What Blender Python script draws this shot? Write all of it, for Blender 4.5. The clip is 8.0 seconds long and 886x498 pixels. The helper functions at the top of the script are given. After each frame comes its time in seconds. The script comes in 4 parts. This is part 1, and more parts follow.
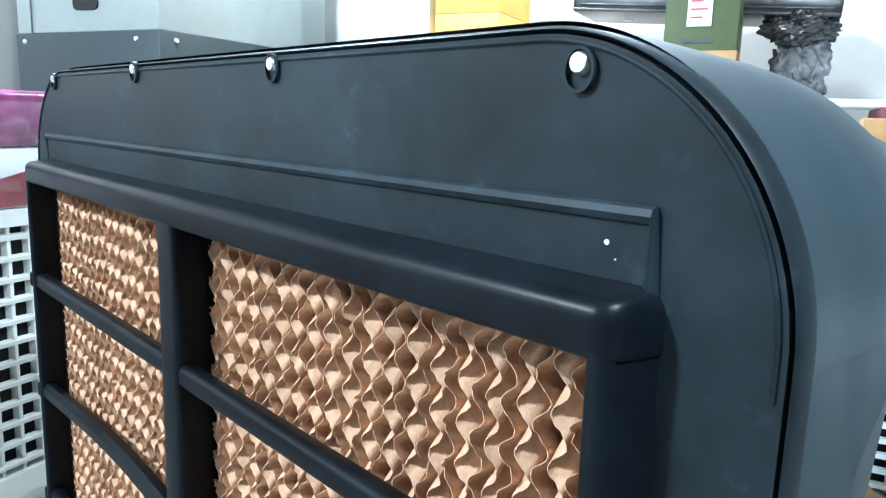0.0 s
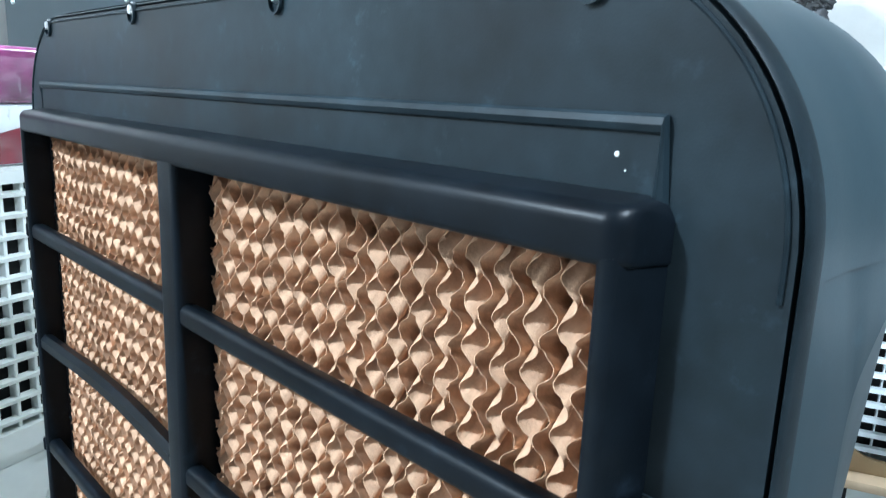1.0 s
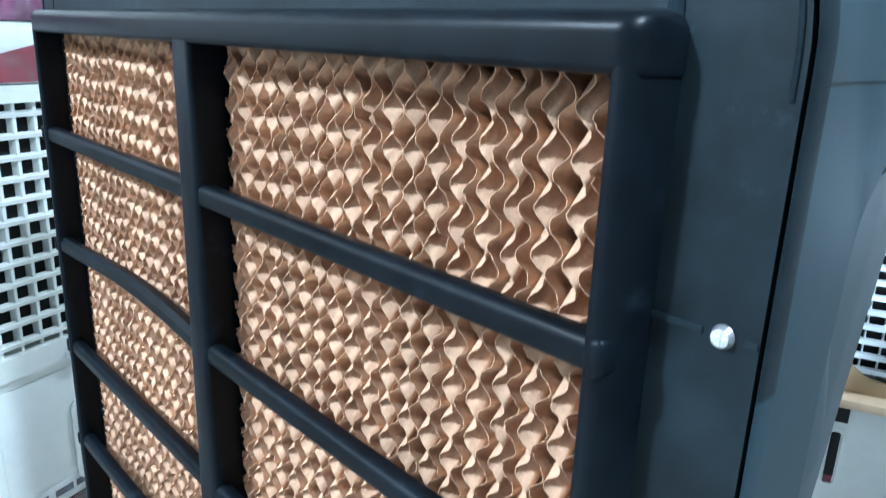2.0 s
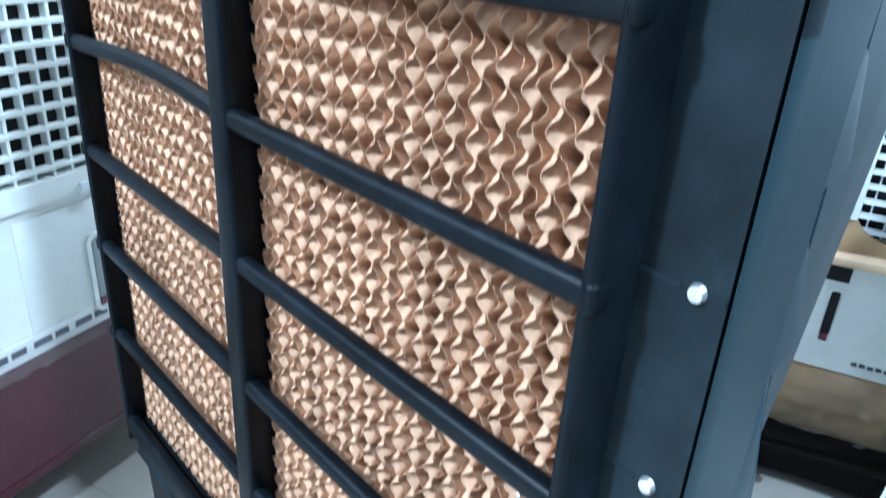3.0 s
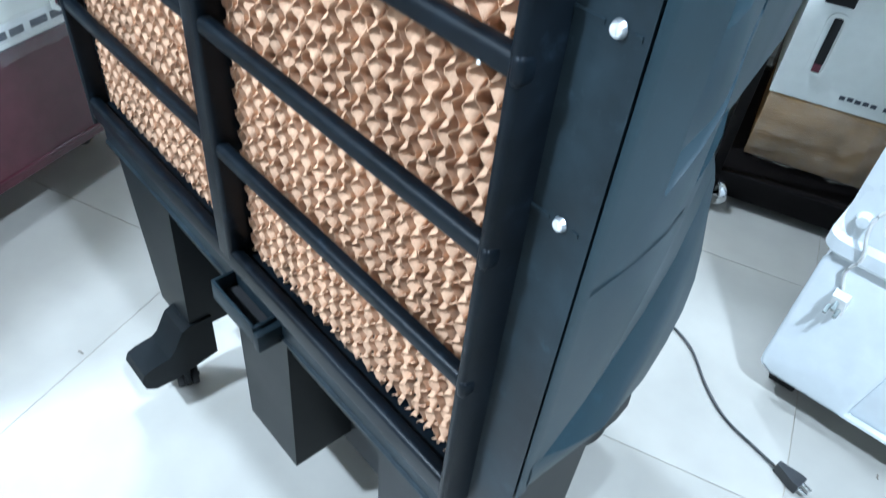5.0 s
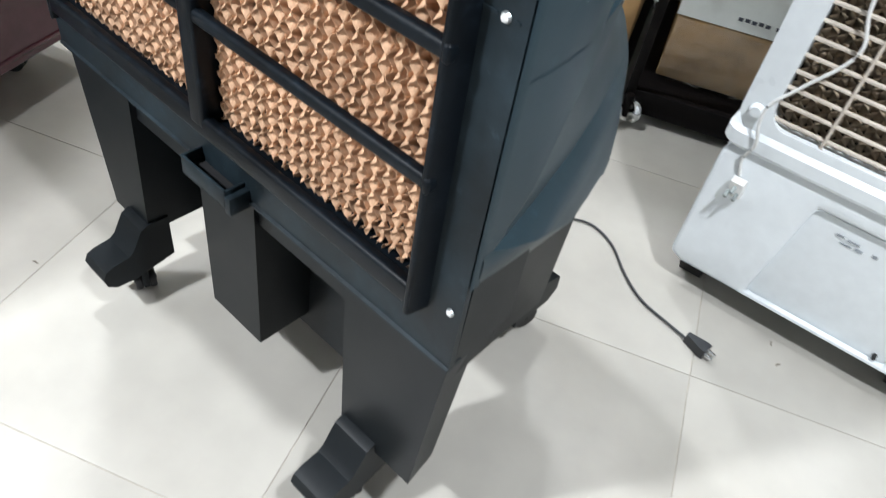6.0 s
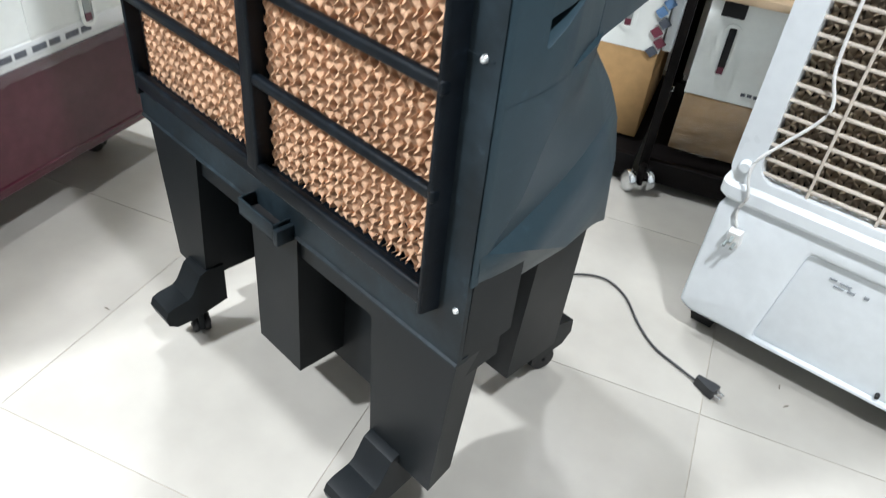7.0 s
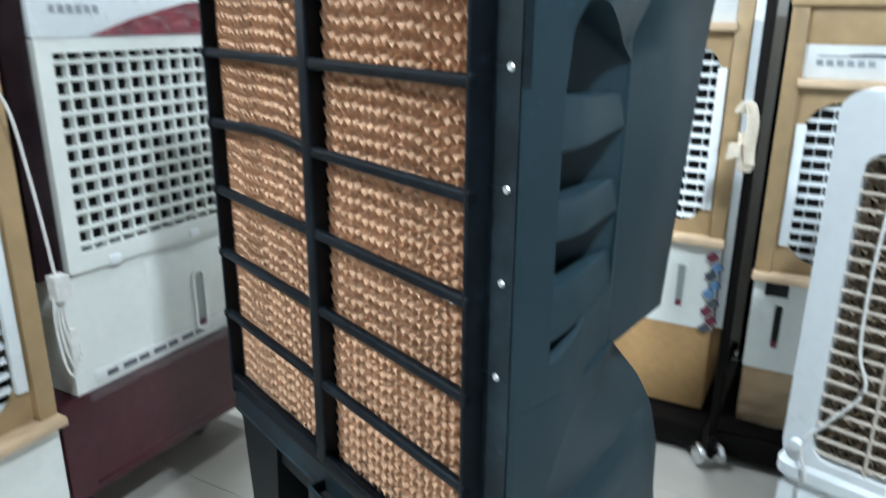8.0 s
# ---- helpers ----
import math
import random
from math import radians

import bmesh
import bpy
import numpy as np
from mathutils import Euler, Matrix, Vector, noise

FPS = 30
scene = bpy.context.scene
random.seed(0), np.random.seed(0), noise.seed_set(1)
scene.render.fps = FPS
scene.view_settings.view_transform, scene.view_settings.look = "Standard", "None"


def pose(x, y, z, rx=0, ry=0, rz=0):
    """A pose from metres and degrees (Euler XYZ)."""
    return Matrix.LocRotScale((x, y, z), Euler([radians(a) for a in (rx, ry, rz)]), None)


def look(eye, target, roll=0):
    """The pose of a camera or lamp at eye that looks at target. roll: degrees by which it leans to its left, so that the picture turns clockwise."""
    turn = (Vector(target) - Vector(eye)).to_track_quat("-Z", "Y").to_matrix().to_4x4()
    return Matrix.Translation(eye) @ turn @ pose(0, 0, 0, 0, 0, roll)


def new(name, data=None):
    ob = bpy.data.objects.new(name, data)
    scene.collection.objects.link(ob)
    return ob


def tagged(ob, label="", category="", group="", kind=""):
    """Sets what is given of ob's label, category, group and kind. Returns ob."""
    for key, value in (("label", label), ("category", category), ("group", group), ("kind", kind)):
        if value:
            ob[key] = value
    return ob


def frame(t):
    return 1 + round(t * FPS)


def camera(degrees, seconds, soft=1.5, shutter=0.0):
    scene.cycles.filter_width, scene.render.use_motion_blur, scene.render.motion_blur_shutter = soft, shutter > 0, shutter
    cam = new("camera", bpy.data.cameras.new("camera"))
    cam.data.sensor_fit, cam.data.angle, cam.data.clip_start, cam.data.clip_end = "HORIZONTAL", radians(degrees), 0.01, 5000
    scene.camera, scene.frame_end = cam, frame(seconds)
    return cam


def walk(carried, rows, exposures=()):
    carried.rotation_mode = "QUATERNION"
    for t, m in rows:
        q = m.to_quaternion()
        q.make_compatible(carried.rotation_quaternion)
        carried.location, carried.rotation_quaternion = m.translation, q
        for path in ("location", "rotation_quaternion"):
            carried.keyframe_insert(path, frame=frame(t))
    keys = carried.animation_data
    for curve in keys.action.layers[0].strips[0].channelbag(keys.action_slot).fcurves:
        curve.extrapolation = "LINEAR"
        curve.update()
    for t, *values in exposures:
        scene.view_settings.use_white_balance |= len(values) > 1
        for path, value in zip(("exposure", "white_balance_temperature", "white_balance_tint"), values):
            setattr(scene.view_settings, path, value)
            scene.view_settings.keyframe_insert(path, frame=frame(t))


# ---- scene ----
cam = camera(62.6, 8.0, 1.2, 0.42)
PATH = [
    (0, (0.097, -0.214, 1.353), (-1.348, 1.123, 1.002), 1.8),
    (0.5, (0.097, -0.216, 1.343), (-1.331, 1.133, 0.966), 2.2),
    (1, (0.097, -0.222, 1.331), (-1.321, 1.125, 0.912), 2.3),
    (1.2, (0.098, -0.226, 1.322), (-1.316, 1.121, 0.891), 2.8),
    (2.3, (0.113, -0.241, 1.269), (-1.285, 1.051, 0.658), 2.1),
    (2.5, (0.115, -0.247, 1.252), (-1.274, 1.04, 0.608), 2.6),
    (3, (0.126, -0.259, 1.202), (-1.203, 0.978, 0.362), 3.6),
    (3.5, (0.128, -0.263, 1.174), (-1.11, 0.969, 0.199), 4.9),
    (4, (0.13, -0.253, 1.15), (-1.031, 0.948, 0.05), 4.9),
    (4.5, (0.135, -0.251, 1.126), (-0.948, 0.907, -0.094), 5.9),
    (5, (0.161, -0.26, 1.098), (-0.858, 0.8, -0.258), 6.8),
    (5.2, (0.172, -0.267, 1.089), (-0.826, 0.779, -0.294), 7.3),
    (6.3, (0.297, -0.443, 1.079), (-0.499, 0.74, -0.323), 11.3),
    (6.5, (0.324, -0.469, 1.078), (-0.498, 0.704, -0.317), 11.0),
    (6.9, (0.39, -0.497, 1.101), (-0.63, 0.701, -0.134), 6.9),
    (7, (0.404, -0.49, 1.115), (-0.644, 0.697, -0.106), 6.6),
    (7.3, (0.491, -0.503, 1.145), (-0.665, 0.725, 0.07), 4.8),
    (7.5, (0.508, -0.511, 1.163), (-0.758, 0.751, 0.267), 2.3),
    (7.7, (0.517, -0.502, 1.209), (-0.833, 0.743, 0.416), 1.0),
    (8, (0.535, -0.514, 1.238), (-0.947, 0.681, 0.627), 0.5),
]
LIGHTING = [(0.0, 0.0, 5600, 9), (0.5, 0.10, 5570, 9), (1.0, -0.02, 5500, 8), (2.5, 0.12, 5080, 7), (3.5, 0.20, 5000, 8), (4.5, 0.12, 5060, 8), (5.2, 0.18, 5500, 11), (6.3, -0.18, 6600, 18), (7.0, -0.04, 6450, 17), (7.3, 0.22, 6350, 13), (7.6, 0.30, 6200, 11), (7.8, 0.12, 6050, 10), (8.0, -0.40, 5950, 10)]
walk(cam, [(t, look(eye, target, roll)) for t, eye, target, roll in PATH], LIGHTING)

# ---------------------------------------------------------------- light
world = bpy.data.worlds.new("showroom_world")
scene.world = world
world.use_nodes = True
world.node_tree.nodes["Background"].inputs[0].default_value = (0.9, 0.95, 1.0, 1)
world.node_tree.nodes["Background"].inputs[1].default_value = 0.02

RA = radians(22.4)                      # the room stands turned by this to the big cooler
E1 = Vector((math.cos(RA), math.sin(RA), 0))
E2 = Vector((-math.sin(RA), math.cos(RA), 0))


def uv(u, v, z=0.0):
    return E1 * u + E2 * v + Vector((0, 0, z))


def room(u, v, z=0.0, turn=0.0):
    p = uv(u, v, z)
    return pose(p.x, p.y, p.z, 0, 0, 22.4 + turn)


CEIL = 2.75
# round ceiling lamps: (x, y, watts)
LAMPS = [(-1.00, -1.80, 172), (-1.60, 0.55, 62), (0.92, -0.10, 84), (-1.05, 1.62, 34)]
LIGHT_COLOUR = (0.90, 0.985, 1.0)


# ---------------------------------------------------------------- materials
def material(name, colour, rough=0.5, metal=0.0, grain=60.0, amount=0.12, blotch=4.0, blotch_amount=0.15, bump=0.05,
             bump_scale=None, spec=0.5, coat=0.0, random_amount=0.0, scuff=0.0):
    m = bpy.data.materials.new(name)
    m.use_nodes = True
    t = m.node_tree
    b = t.nodes["Principled BSDF"]
    b.inputs["Roughness"].default_value = rough
    b.inputs["Metallic"].default_value = metal
    b.inputs["Specular IOR Level"].default_value = spec
    b.inputs["Coat Weight"].default_value = coat
    tc = t.nodes.new("ShaderNodeTexCoord")
    n1 = t.nodes.new("ShaderNodeTexNoise"); n1.inputs["Scale"].default_value = grain; n1.inputs["Detail"].default_value = 4
    n2 = t.nodes.new("ShaderNodeTexNoise"); n2.inputs["Scale"].default_value = blotch; n2.inputs["Detail"].default_value = 5
    t.links.new(tc.outputs["Object"], n1.inputs["Vector"]); t.links.new(tc.outputs["Object"], n2.inputs["Vector"])
    last = None
    def scaled(src, amt):
        mr = t.nodes.new("ShaderNodeMapRange")
        mr.inputs["From Min"].default_value, mr.inputs["From Max"].default_value = 0.25, 0.75
        mr.inputs["To Min"].default_value, mr.inputs["To Max"].default_value = 1 - amt, 1 + amt
        t.links.new(src, mr.inputs["Value"])
        return mr.outputs["Result"]
    def times(a, bb):
        mm = t.nodes.new("ShaderNodeMath"); mm.operation = "MULTIPLY"
        t.links.new(a, mm.inputs[0]); t.links.new(bb, mm.inputs[1])
        return mm.outputs[0]
    f = times(scaled(n1.outputs["Fac"], amount), scaled(n2.outputs["Fac"], blotch_amount))
    if scuff:
        ns = t.nodes.new("ShaderNodeTexNoise"); ns.inputs["Scale"].default_value = 42; ns.inputs["Detail"].default_value = 9; ns.inputs["Roughness"].default_value = 0.7
        t.links.new(tc.outputs["Object"], ns.inputs["Vector"])
        ms = t.nodes.new("ShaderNodeMapRange")
        ms.inputs["From Min"].default_value, ms.inputs["From Max"].default_value = 0.58, 0.78
        ms.inputs["To Min"].default_value, ms.inputs["To Max"].default_value = 1.0, 1.0 + scuff
        t.links.new(ns.outputs["Fac"], ms.inputs["Value"])
        f = times(f, ms.outputs["Result"])
    if random_amount:
        oi = t.nodes.new("ShaderNodeObjectInfo")
        mr = t.nodes.new("ShaderNodeMapRange")
        mr.inputs["To Min"].default_value, mr.inputs["To Max"].default_value = 1 - random_amount, 1 + random_amount
        t.links.new(oi.outputs["Random"], mr.inputs["Value"])
        f = times(f, mr.outputs["Result"])
    col = t.nodes.new("ShaderNodeVectorMath"); col.operation = "SCALE"
    col.inputs[0].default_value = colour[:3]
    t.links.new(f, col.inputs["Scale"])
    t.links.new(col.outputs["Vector"], b.inputs["Base Color"])
    if rough > 0.05:
        mr = t.nodes.new("ShaderNodeMapRange")
        mr.inputs["To Min"].default_value, mr.inputs["To Max"].default_value = max(0.02, rough - 0.1), min(1, rough + 0.1)
        t.links.new(n2.outputs["Fac"], mr.inputs["Value"]); t.links.new(mr.outputs["Result"], b.inputs["Roughness"])
    if bump:
        n3 = t.nodes.new("ShaderNodeTexNoise"); n3.inputs["Scale"].default_value = bump_scale or grain * 4
        t.links.new(tc.outputs["Object"], n3.inputs["Vector"])
        bp = t.nodes.new("ShaderNodeBump"); bp.inputs["Strength"].default_value = bump; bp.inputs["Distance"].default_value = 0.002
        t.links.new(n3.outputs["Fac"], bp.inputs["Height"]); t.links.new(bp.outputs["Normal"], b.inputs["Normal"])
    return m


def glassy(name, colour=(1, 1, 1), rough=0.05, alpha=0.25):
    """Thin clear film: mostly see-through, with gloss."""
    m = bpy.data.materials.new(name)
    m.use_nodes = True
    t = m.node_tree
    b = t.nodes["Principled BSDF"]
    b.inputs["Base Color"].default_value = (*colour, 1)
    b.inputs["Roughness"].default_value = rough
    b.inputs["Alpha"].default_value = alpha
    b.inputs["Specular IOR Level"].default_value = 0.9
    tc = t.nodes.new("ShaderNodeTexCoord")
    n = t.nodes.new("ShaderNodeTexNoise"); n.inputs["Scale"].default_value = 14; n.inputs["Detail"].default_value = 6; n.inputs["Distortion"].default_value = 1.5
    t.links.new(tc.outputs["Object"], n.inputs["Vector"])
    bp = t.nodes.new("ShaderNodeBump"); bp.inputs["Strength"].default_value = 0.6; bp.inputs["Distance"].default_value = 0.02
    t.links.new(n.outputs["Fac"], bp.inputs["Height"]); t.links.new(bp.outputs["Normal"], b.inputs["Normal"])
    return m


def emitter(name, colour, strength):
    m = bpy.data.materials.new(name)
    m.use_nodes = True
    b = m.node_tree.nodes["Principled BSDF"]
    b.inputs["Base Color"].default_value = (0.8, 0.8, 0.8, 1)
    b.inputs["Emission Color"].default_value = (*colour, 1)
    b.inputs["Emission Strength"].default_value = strength
    return m


PANEL = material("dusty_black_plastic", (0.0105, 0.0176, 0.0225), 0.46, grain=60, amount=0.25, blotch=9, blotch_amount=0.75, bump=0.035, bump_scale=900, spec=0.15, scuff=1.6)
GRILLE = material("black_plastic", (0.0036, 0.0056, 0.0080), 0.36, grain=60, amount=0.25, blotch=13, blotch_amount=0.5, bump=0.03, bump_scale=900, spec=0.11, scuff=2.5)
HOUSING = material("grey_plastic", (0.0172, 0.0350, 0.0455), 0.43, grain=70, amount=0.05, blotch=3, blotch_amount=0.10, bump=0.03, bump_scale=1200, spec=0.22, scuff=0.5)
BASE = material("charcoal_plastic", (0.0062, 0.0082, 0.0096), 0.45, grain=70, amount=0.08, blotch=5, blotch_amount=0.15, bump=0.035, bump_scale=900, spec=0.14)
RUBBER = material("black_rubber", (0.012, 0.012, 0.013), 0.6)
# near-black: sheets standing in for shaded hollows, also the badge and gauge windows
DARK = material("shade_and_black_parts", (0.006, 0.006, 0.007), 0.8)
SCREW = material("zinc_steel", (0.72, 0.74, 0.76), 0.28, metal=0.9, grain=300, amount=0.1, bump=0.1)
CHROME = material("chrome", (0.8, 0.82, 0.84), 0.15, metal=1.0, grain=40, amount=0.1)
PAPER = material("kraft_paper", (0.585, 0.365, 0.232), 0.8, grain=220, amount=0.16, blotch=9, blotch_amount=0.16, bump=0.2, bump_scale=700, spec=0.2, random_amount=0.10)
PAPER_OLD = material("dull_pad_paper", (0.42, 0.34, 0.25), 0.85, grain=150, amount=0.3, blotch=12, blotch_amount=0.2, spec=0.2)
TILE = material("cream_vitrified_tile", (0.40, 0.383, 0.345), 0.20, grain=7, amount=0.07, blotch=2.3, blotch_amount=0.13, bump=0.0, random_amount=0.03)
GROUT = material("grey_grout", (0.36, 0.33, 0.28), 0.8, grain=50, amount=0.25)
WALL = material("white_wall_paint", (0.72, 0.72, 0.695), 0.6, grain=30, amount=0.03, blotch=1.2, blotch_amount=0.07, bump=0.1, bump_scale=120)
# for the unseen walls: darkened to lower fill light and reflections in black plastic
WALL_GREY = material("unseen_wall_grey", (0.24, 0.25, 0.26), 0.6, grain=30, amount=0.03, blotch=1.2, blotch_amount=0.07, bump=0.1, bump_scale=120)
CEILING = material("ceiling_paint", (0.45, 0.45, 0.44), 0.7, grain=30, amount=0.03)
WHITE = material("white_plastic", (0.80, 0.845, 0.87), 0.30, grain=40, amount=0.03, blotch=3, blotch_amount=0.06, bump=0.03)
OFFWHITE = material("offwhite_plastic", (0.80, 0.83, 0.80), 0.35, grain=40, amount=0.03, blotch=3, blotch_amount=0.08, bump=0.03)
TAN = material("tan_laminate", (0.41, 0.285, 0.150), 0.42, grain=18, amount=0.12, blotch=3, blotch_amount=0.15, bump=0.05)
TAN_LIGHT = material("light_tan_edge", (0.62, 0.46, 0.30), 0.45, grain=25, amount=0.1)
MAROON = material("maroon_plastic", (0.056, 0.012, 0.020), 0.22, grain=30, amount=0.15, blotch=4, blotch_amount=0.3, bump=0.05)
RED = material("red_plastic", (0.19, 0.010, 0.026), 0.2, grain=30, amount=0.25, blotch=16, blotch_amount=0.6, bump=0.7, bump_scale=30)
PINK = material("mauve_film", (0.20, 0.04, 0.13), 0.18, grain=30, amount=0.3, blotch=12, blotch_amount=0.65, bump=0.7, bump_scale=25)
CARTON = material("brown_carton", (0.40, 0.24, 0.10), 0.7, grain=40, amount=0.1, blotch=4, blotch_amount=0.18, bump=0.08, bump_scale=200)
CARTON_DARK = material("wrapped_brown_carton", (0.33, 0.205, 0.095), 0.22, grain=20, amount=0.18, blotch=7, blotch_amount=0.5, bump=0.5, bump_scale=14)
YELLOW = material("yellow_carton", (0.78, 0.48, 0.10), 0.6, grain=30, amount=0.06)
GREEN = material("green_carton", (0.060, 0.085, 0.030), 0.6, grain=30, amount=0.12, blotch=4, blotch_amount=0.25)
MAROON_BOX = material("maroon_print", (0.14, 0.025, 0.045), 0.5, grain=30, amount=0.12)
STEEL = material("grey_painted_steel", (0.31, 0.35, 0.345), 0.38, metal=0.1, grain=20, amount=0.04, blotch=2, blotch_amount=0.08)
BLUESTEEL = material("blue_grey_steel", (0.011, 0.022, 0.028), 0.4, grain=20, amount=0.08, blotch=3, blotch_amount=0.15)
BLACKSTEEL = material("black_painted_steel", (0.005, 0.004, 0.004), 0.5, grain=50, amount=0.2, spec=0.10)
INK = material("dark_ink", (0.06, 0.07, 0.09), 0.5)
FLUFF = material("brown_fluff", (0.20, 0.17, 0.14), 0.8)
INK_BLUE = material("blue_ink", (0.10, 0.20, 0.36), 0.5)
INK_RED = material("red_ink", (0.42, 0.07, 0.12), 0.5)
LABEL = material("white_label", (0.74, 0.76, 0.76), 0.4, grain=30, amount=0.05)
BAG = material("black_bag_film", (0.035, 0.036, 0.038), 0.3, grain=20, amount=0.3, blotch=9, blotch_amount=0.6, bump=0.8, bump_scale=18)
GREYBAG = material("grey_bag_film", (0.13, 0.135, 0.145), 0.35, grain=40, amount=0.5, blotch=16, blotch_amount=0.9, bump=1.0, bump_scale=40)
CORD_WHITE = material("white_cord", (0.74, 0.74, 0.72), 0.45)
CORD_CREAM = material("cream_cord", (0.66, 0.58, 0.47), 0.45)
CREAM = material("cream_plastic_wire", (0.64, 0.57, 0.49), 0.4)
INK_FAINT = material("faint_ink", (0.30, 0.33, 0.36), 0.5)
CORD_BLACK = material("black_cord", (0.02, 0.022, 0.025), 0.45)
FILM = glassy("clear_film", (0.72, 0.73, 0.75), 0.04, 0.09)
DARKWRAP = material("dark_maroon_wrap", (0.014, 0.006, 0.008), 0.22, grain=20, amount=0.3, blotch=9, blotch_amount=0.6, bump=0.8, bump_scale=20)
WRAP = glassy("carton_wrap", (0.55, 0.49, 0.41), 0.05, 0.20)
TUBE_GLOW = emitter("lamp_glow", LIGHT_COLOUR, 25.0)


# ---------------------------------------------------------------- building helpers
def finish(bm, name, mat, smooth=True, angle=35):
    bmesh.ops.recalc_face_normals(bm, faces=bm.faces)
    me = bpy.data.meshes.new(name)
    bm.to_mesh(me)
    bm.free()
    me.materials.append(mat)
    if smooth:
        me.shade_smooth()
        me.set_sharp_from_angle(angle=radians(angle))
    return me


def part(name, bm, mat, parent=None, label="", angle=35):
    ob = new(name, finish(bm, name, mat, True, angle))
    if parent is not None:
        ob.parent = parent
    if label:
        ob["label"] = label
    return ob


def share(name, me, parent, m, label=""):
    ob = new(name, me)
    ob.parent = parent
    ob.matrix_basis = m
    if label:
        ob["label"] = label
    return ob


def thing(name, label, category, m=None, group="", kind=""):
    ob = new(name)
    ob.empty_display_size = 0.05
    if m is not None:
        ob.matrix_basis = m
    return tagged(ob, label, category, group, kind)


def add_box(bm, x0, x1, y0, y1, z0, z1, bevel=0.0, seg=2):
    vs = [bm.verts.new((x, y, z)) for x in (x0, x1) for y in (y0, y1) for z in (z0, z1)]
    fs = [(0, 1, 3, 2), (4, 6, 7, 5), (0, 4, 5, 1), (2, 3, 7, 6), (0, 2, 6, 4), (1, 5, 7, 3)]
    faces = [bm.faces.new([vs[i] for i in f]) for f in fs]
    if bevel:
        es = {e for f in faces for e in f.edges}
        bmesh.ops.bevel(bm, geom=list(es), offset=bevel, segments=seg, profile=0.5, affect="EDGES")


def box(x0, x1, y0, y1, z0, z1, bevel=0.0, seg=2):
    bm = bmesh.new()
    add_box(bm, x0, x1, y0, y1, z0, z1, bevel, seg)
    return bm


def add_loft(bm, loops, cap=True, closed=True):
    """Skin between loops of equally many points."""
    rows = [[bm.verts.new(p) for p in lp] for lp in loops]
    n = len(rows[0])
    for a, b in zip(rows, rows[1:]):
        for i in range(n if closed else n - 1):
            j = (i + 1) % n
            bm.faces.new((a[i], a[j], b[j], b[i]))
    if cap:
        bm.faces.new(rows[0][::-1])
        bm.faces.new(rows[-1])
    return rows


def loft(loops, cap=True, closed=True):
    bm = bmesh.new()
    add_loft(bm, loops, cap, closed)
    return bm


def bevel_all(bm, w, seg=2, limit=30):
    es = [e for e in bm.edges if len(e.link_faces) == 2 and e.calc_face_angle(0) > radians(limit)]
    bmesh.ops.bevel(bm, geom=es, offset=w, segments=seg, profile=0.5, affect="EDGES")
    return bm


def add_tube(bm, pts, r, n=8, cap=True):
    pts = [Vector(p) for p in pts]
    loops = []
    up = Vector((0, 0, 1))
    for i, p in enumerate(pts):
        d = (pts[min(i + 1, len(pts) - 1)] - pts[max(i - 1, 0)]).normalized()
        a = d.cross(up if abs(d.z) < 0.95 else Vector((1, 0, 0))).normalized()
        b = d.cross(a)
        loops.append([p + r * (math.cos(2 * math.pi * k / n) * a + math.sin(2 * math.pi * k / n) * b) for k in range(n)])
    add_loft(bm, loops, cap)


def tube(pts, r, n=8):
    bm = bmesh.new()
    add_tube(bm, pts, r, n)
    return bm


def smooth_path(pts, steps=6):
    """Catmull-Rom through the points."""
    P = [Vector(p) for p in pts]
    P = [P[0] * 2 - P[1]] + P + [P[-1] * 2 - P[-2]]
    out = []
    for i in range(1, len(P) - 2):
        for k in range(steps):
            t = k / steps
            a, b, c, d = P[i - 1:i + 3]
            out.append(0.5 * (2 * b + (c - a) * t + (2 * a - 5 * b + 4 * c - d) * t * t + (3 * b - a - 3 * c + d) * t ** 3))
    out.append(P[-2])
    return out


def add_disc(bm, c, axis, r0, r1, h, n=16):
    """A round boss from radius r0 at c to r1 at c + axis * h."""
    axis = Vector(axis).normalized()
    a = axis.orthogonal().normalized()
    b = axis.cross(a)
    c = Vector(c)
    add_loft(bm, [[c + r * (math.cos(2 * math.pi * k / n) * a + math.sin(2 * math.pi * k / n) * b) + axis * d for k in range(n)]
                  for r, d in ((r0, 0), (r1, h))])


def disc(c, axis, r0, r1, h, n=16):
    bm = bmesh.new()
    add_disc(bm, c, axis, r0, r1, h, n)
    return bm


def lathe(profile, axis_m, n=18):
    """Turns (radius, height) about z, placed by axis_m."""
    bm = bmesh.new()
    loops = [[axis_m @ Vector((r * math.cos(2 * math.pi * k / n), r * math.sin(2 * math.pi * k / n), h)) for k in range(n)] for r, h in profile]
    add_loft(bm, loops, True)
    return bm


def round_rect(x0, x1, z0, z1, r, n=6):
    """Points round a rectangle with rounded corners, from the middle of the right side, anticlockwise."""
    pts = []
    for cx, cz, a0 in ((x1 - r, z1 - r, 0), (x0 + r, z1 - r, 90), (x0 + r, z0 + r, 180), (x1 - r, z0 + r, 270)):
        for k in range(n + 1):
            a = radians(a0 + 90 * k / n)
            pts.append((cx + r * math.cos(a), cz + r * math.sin(a)))
    return pts


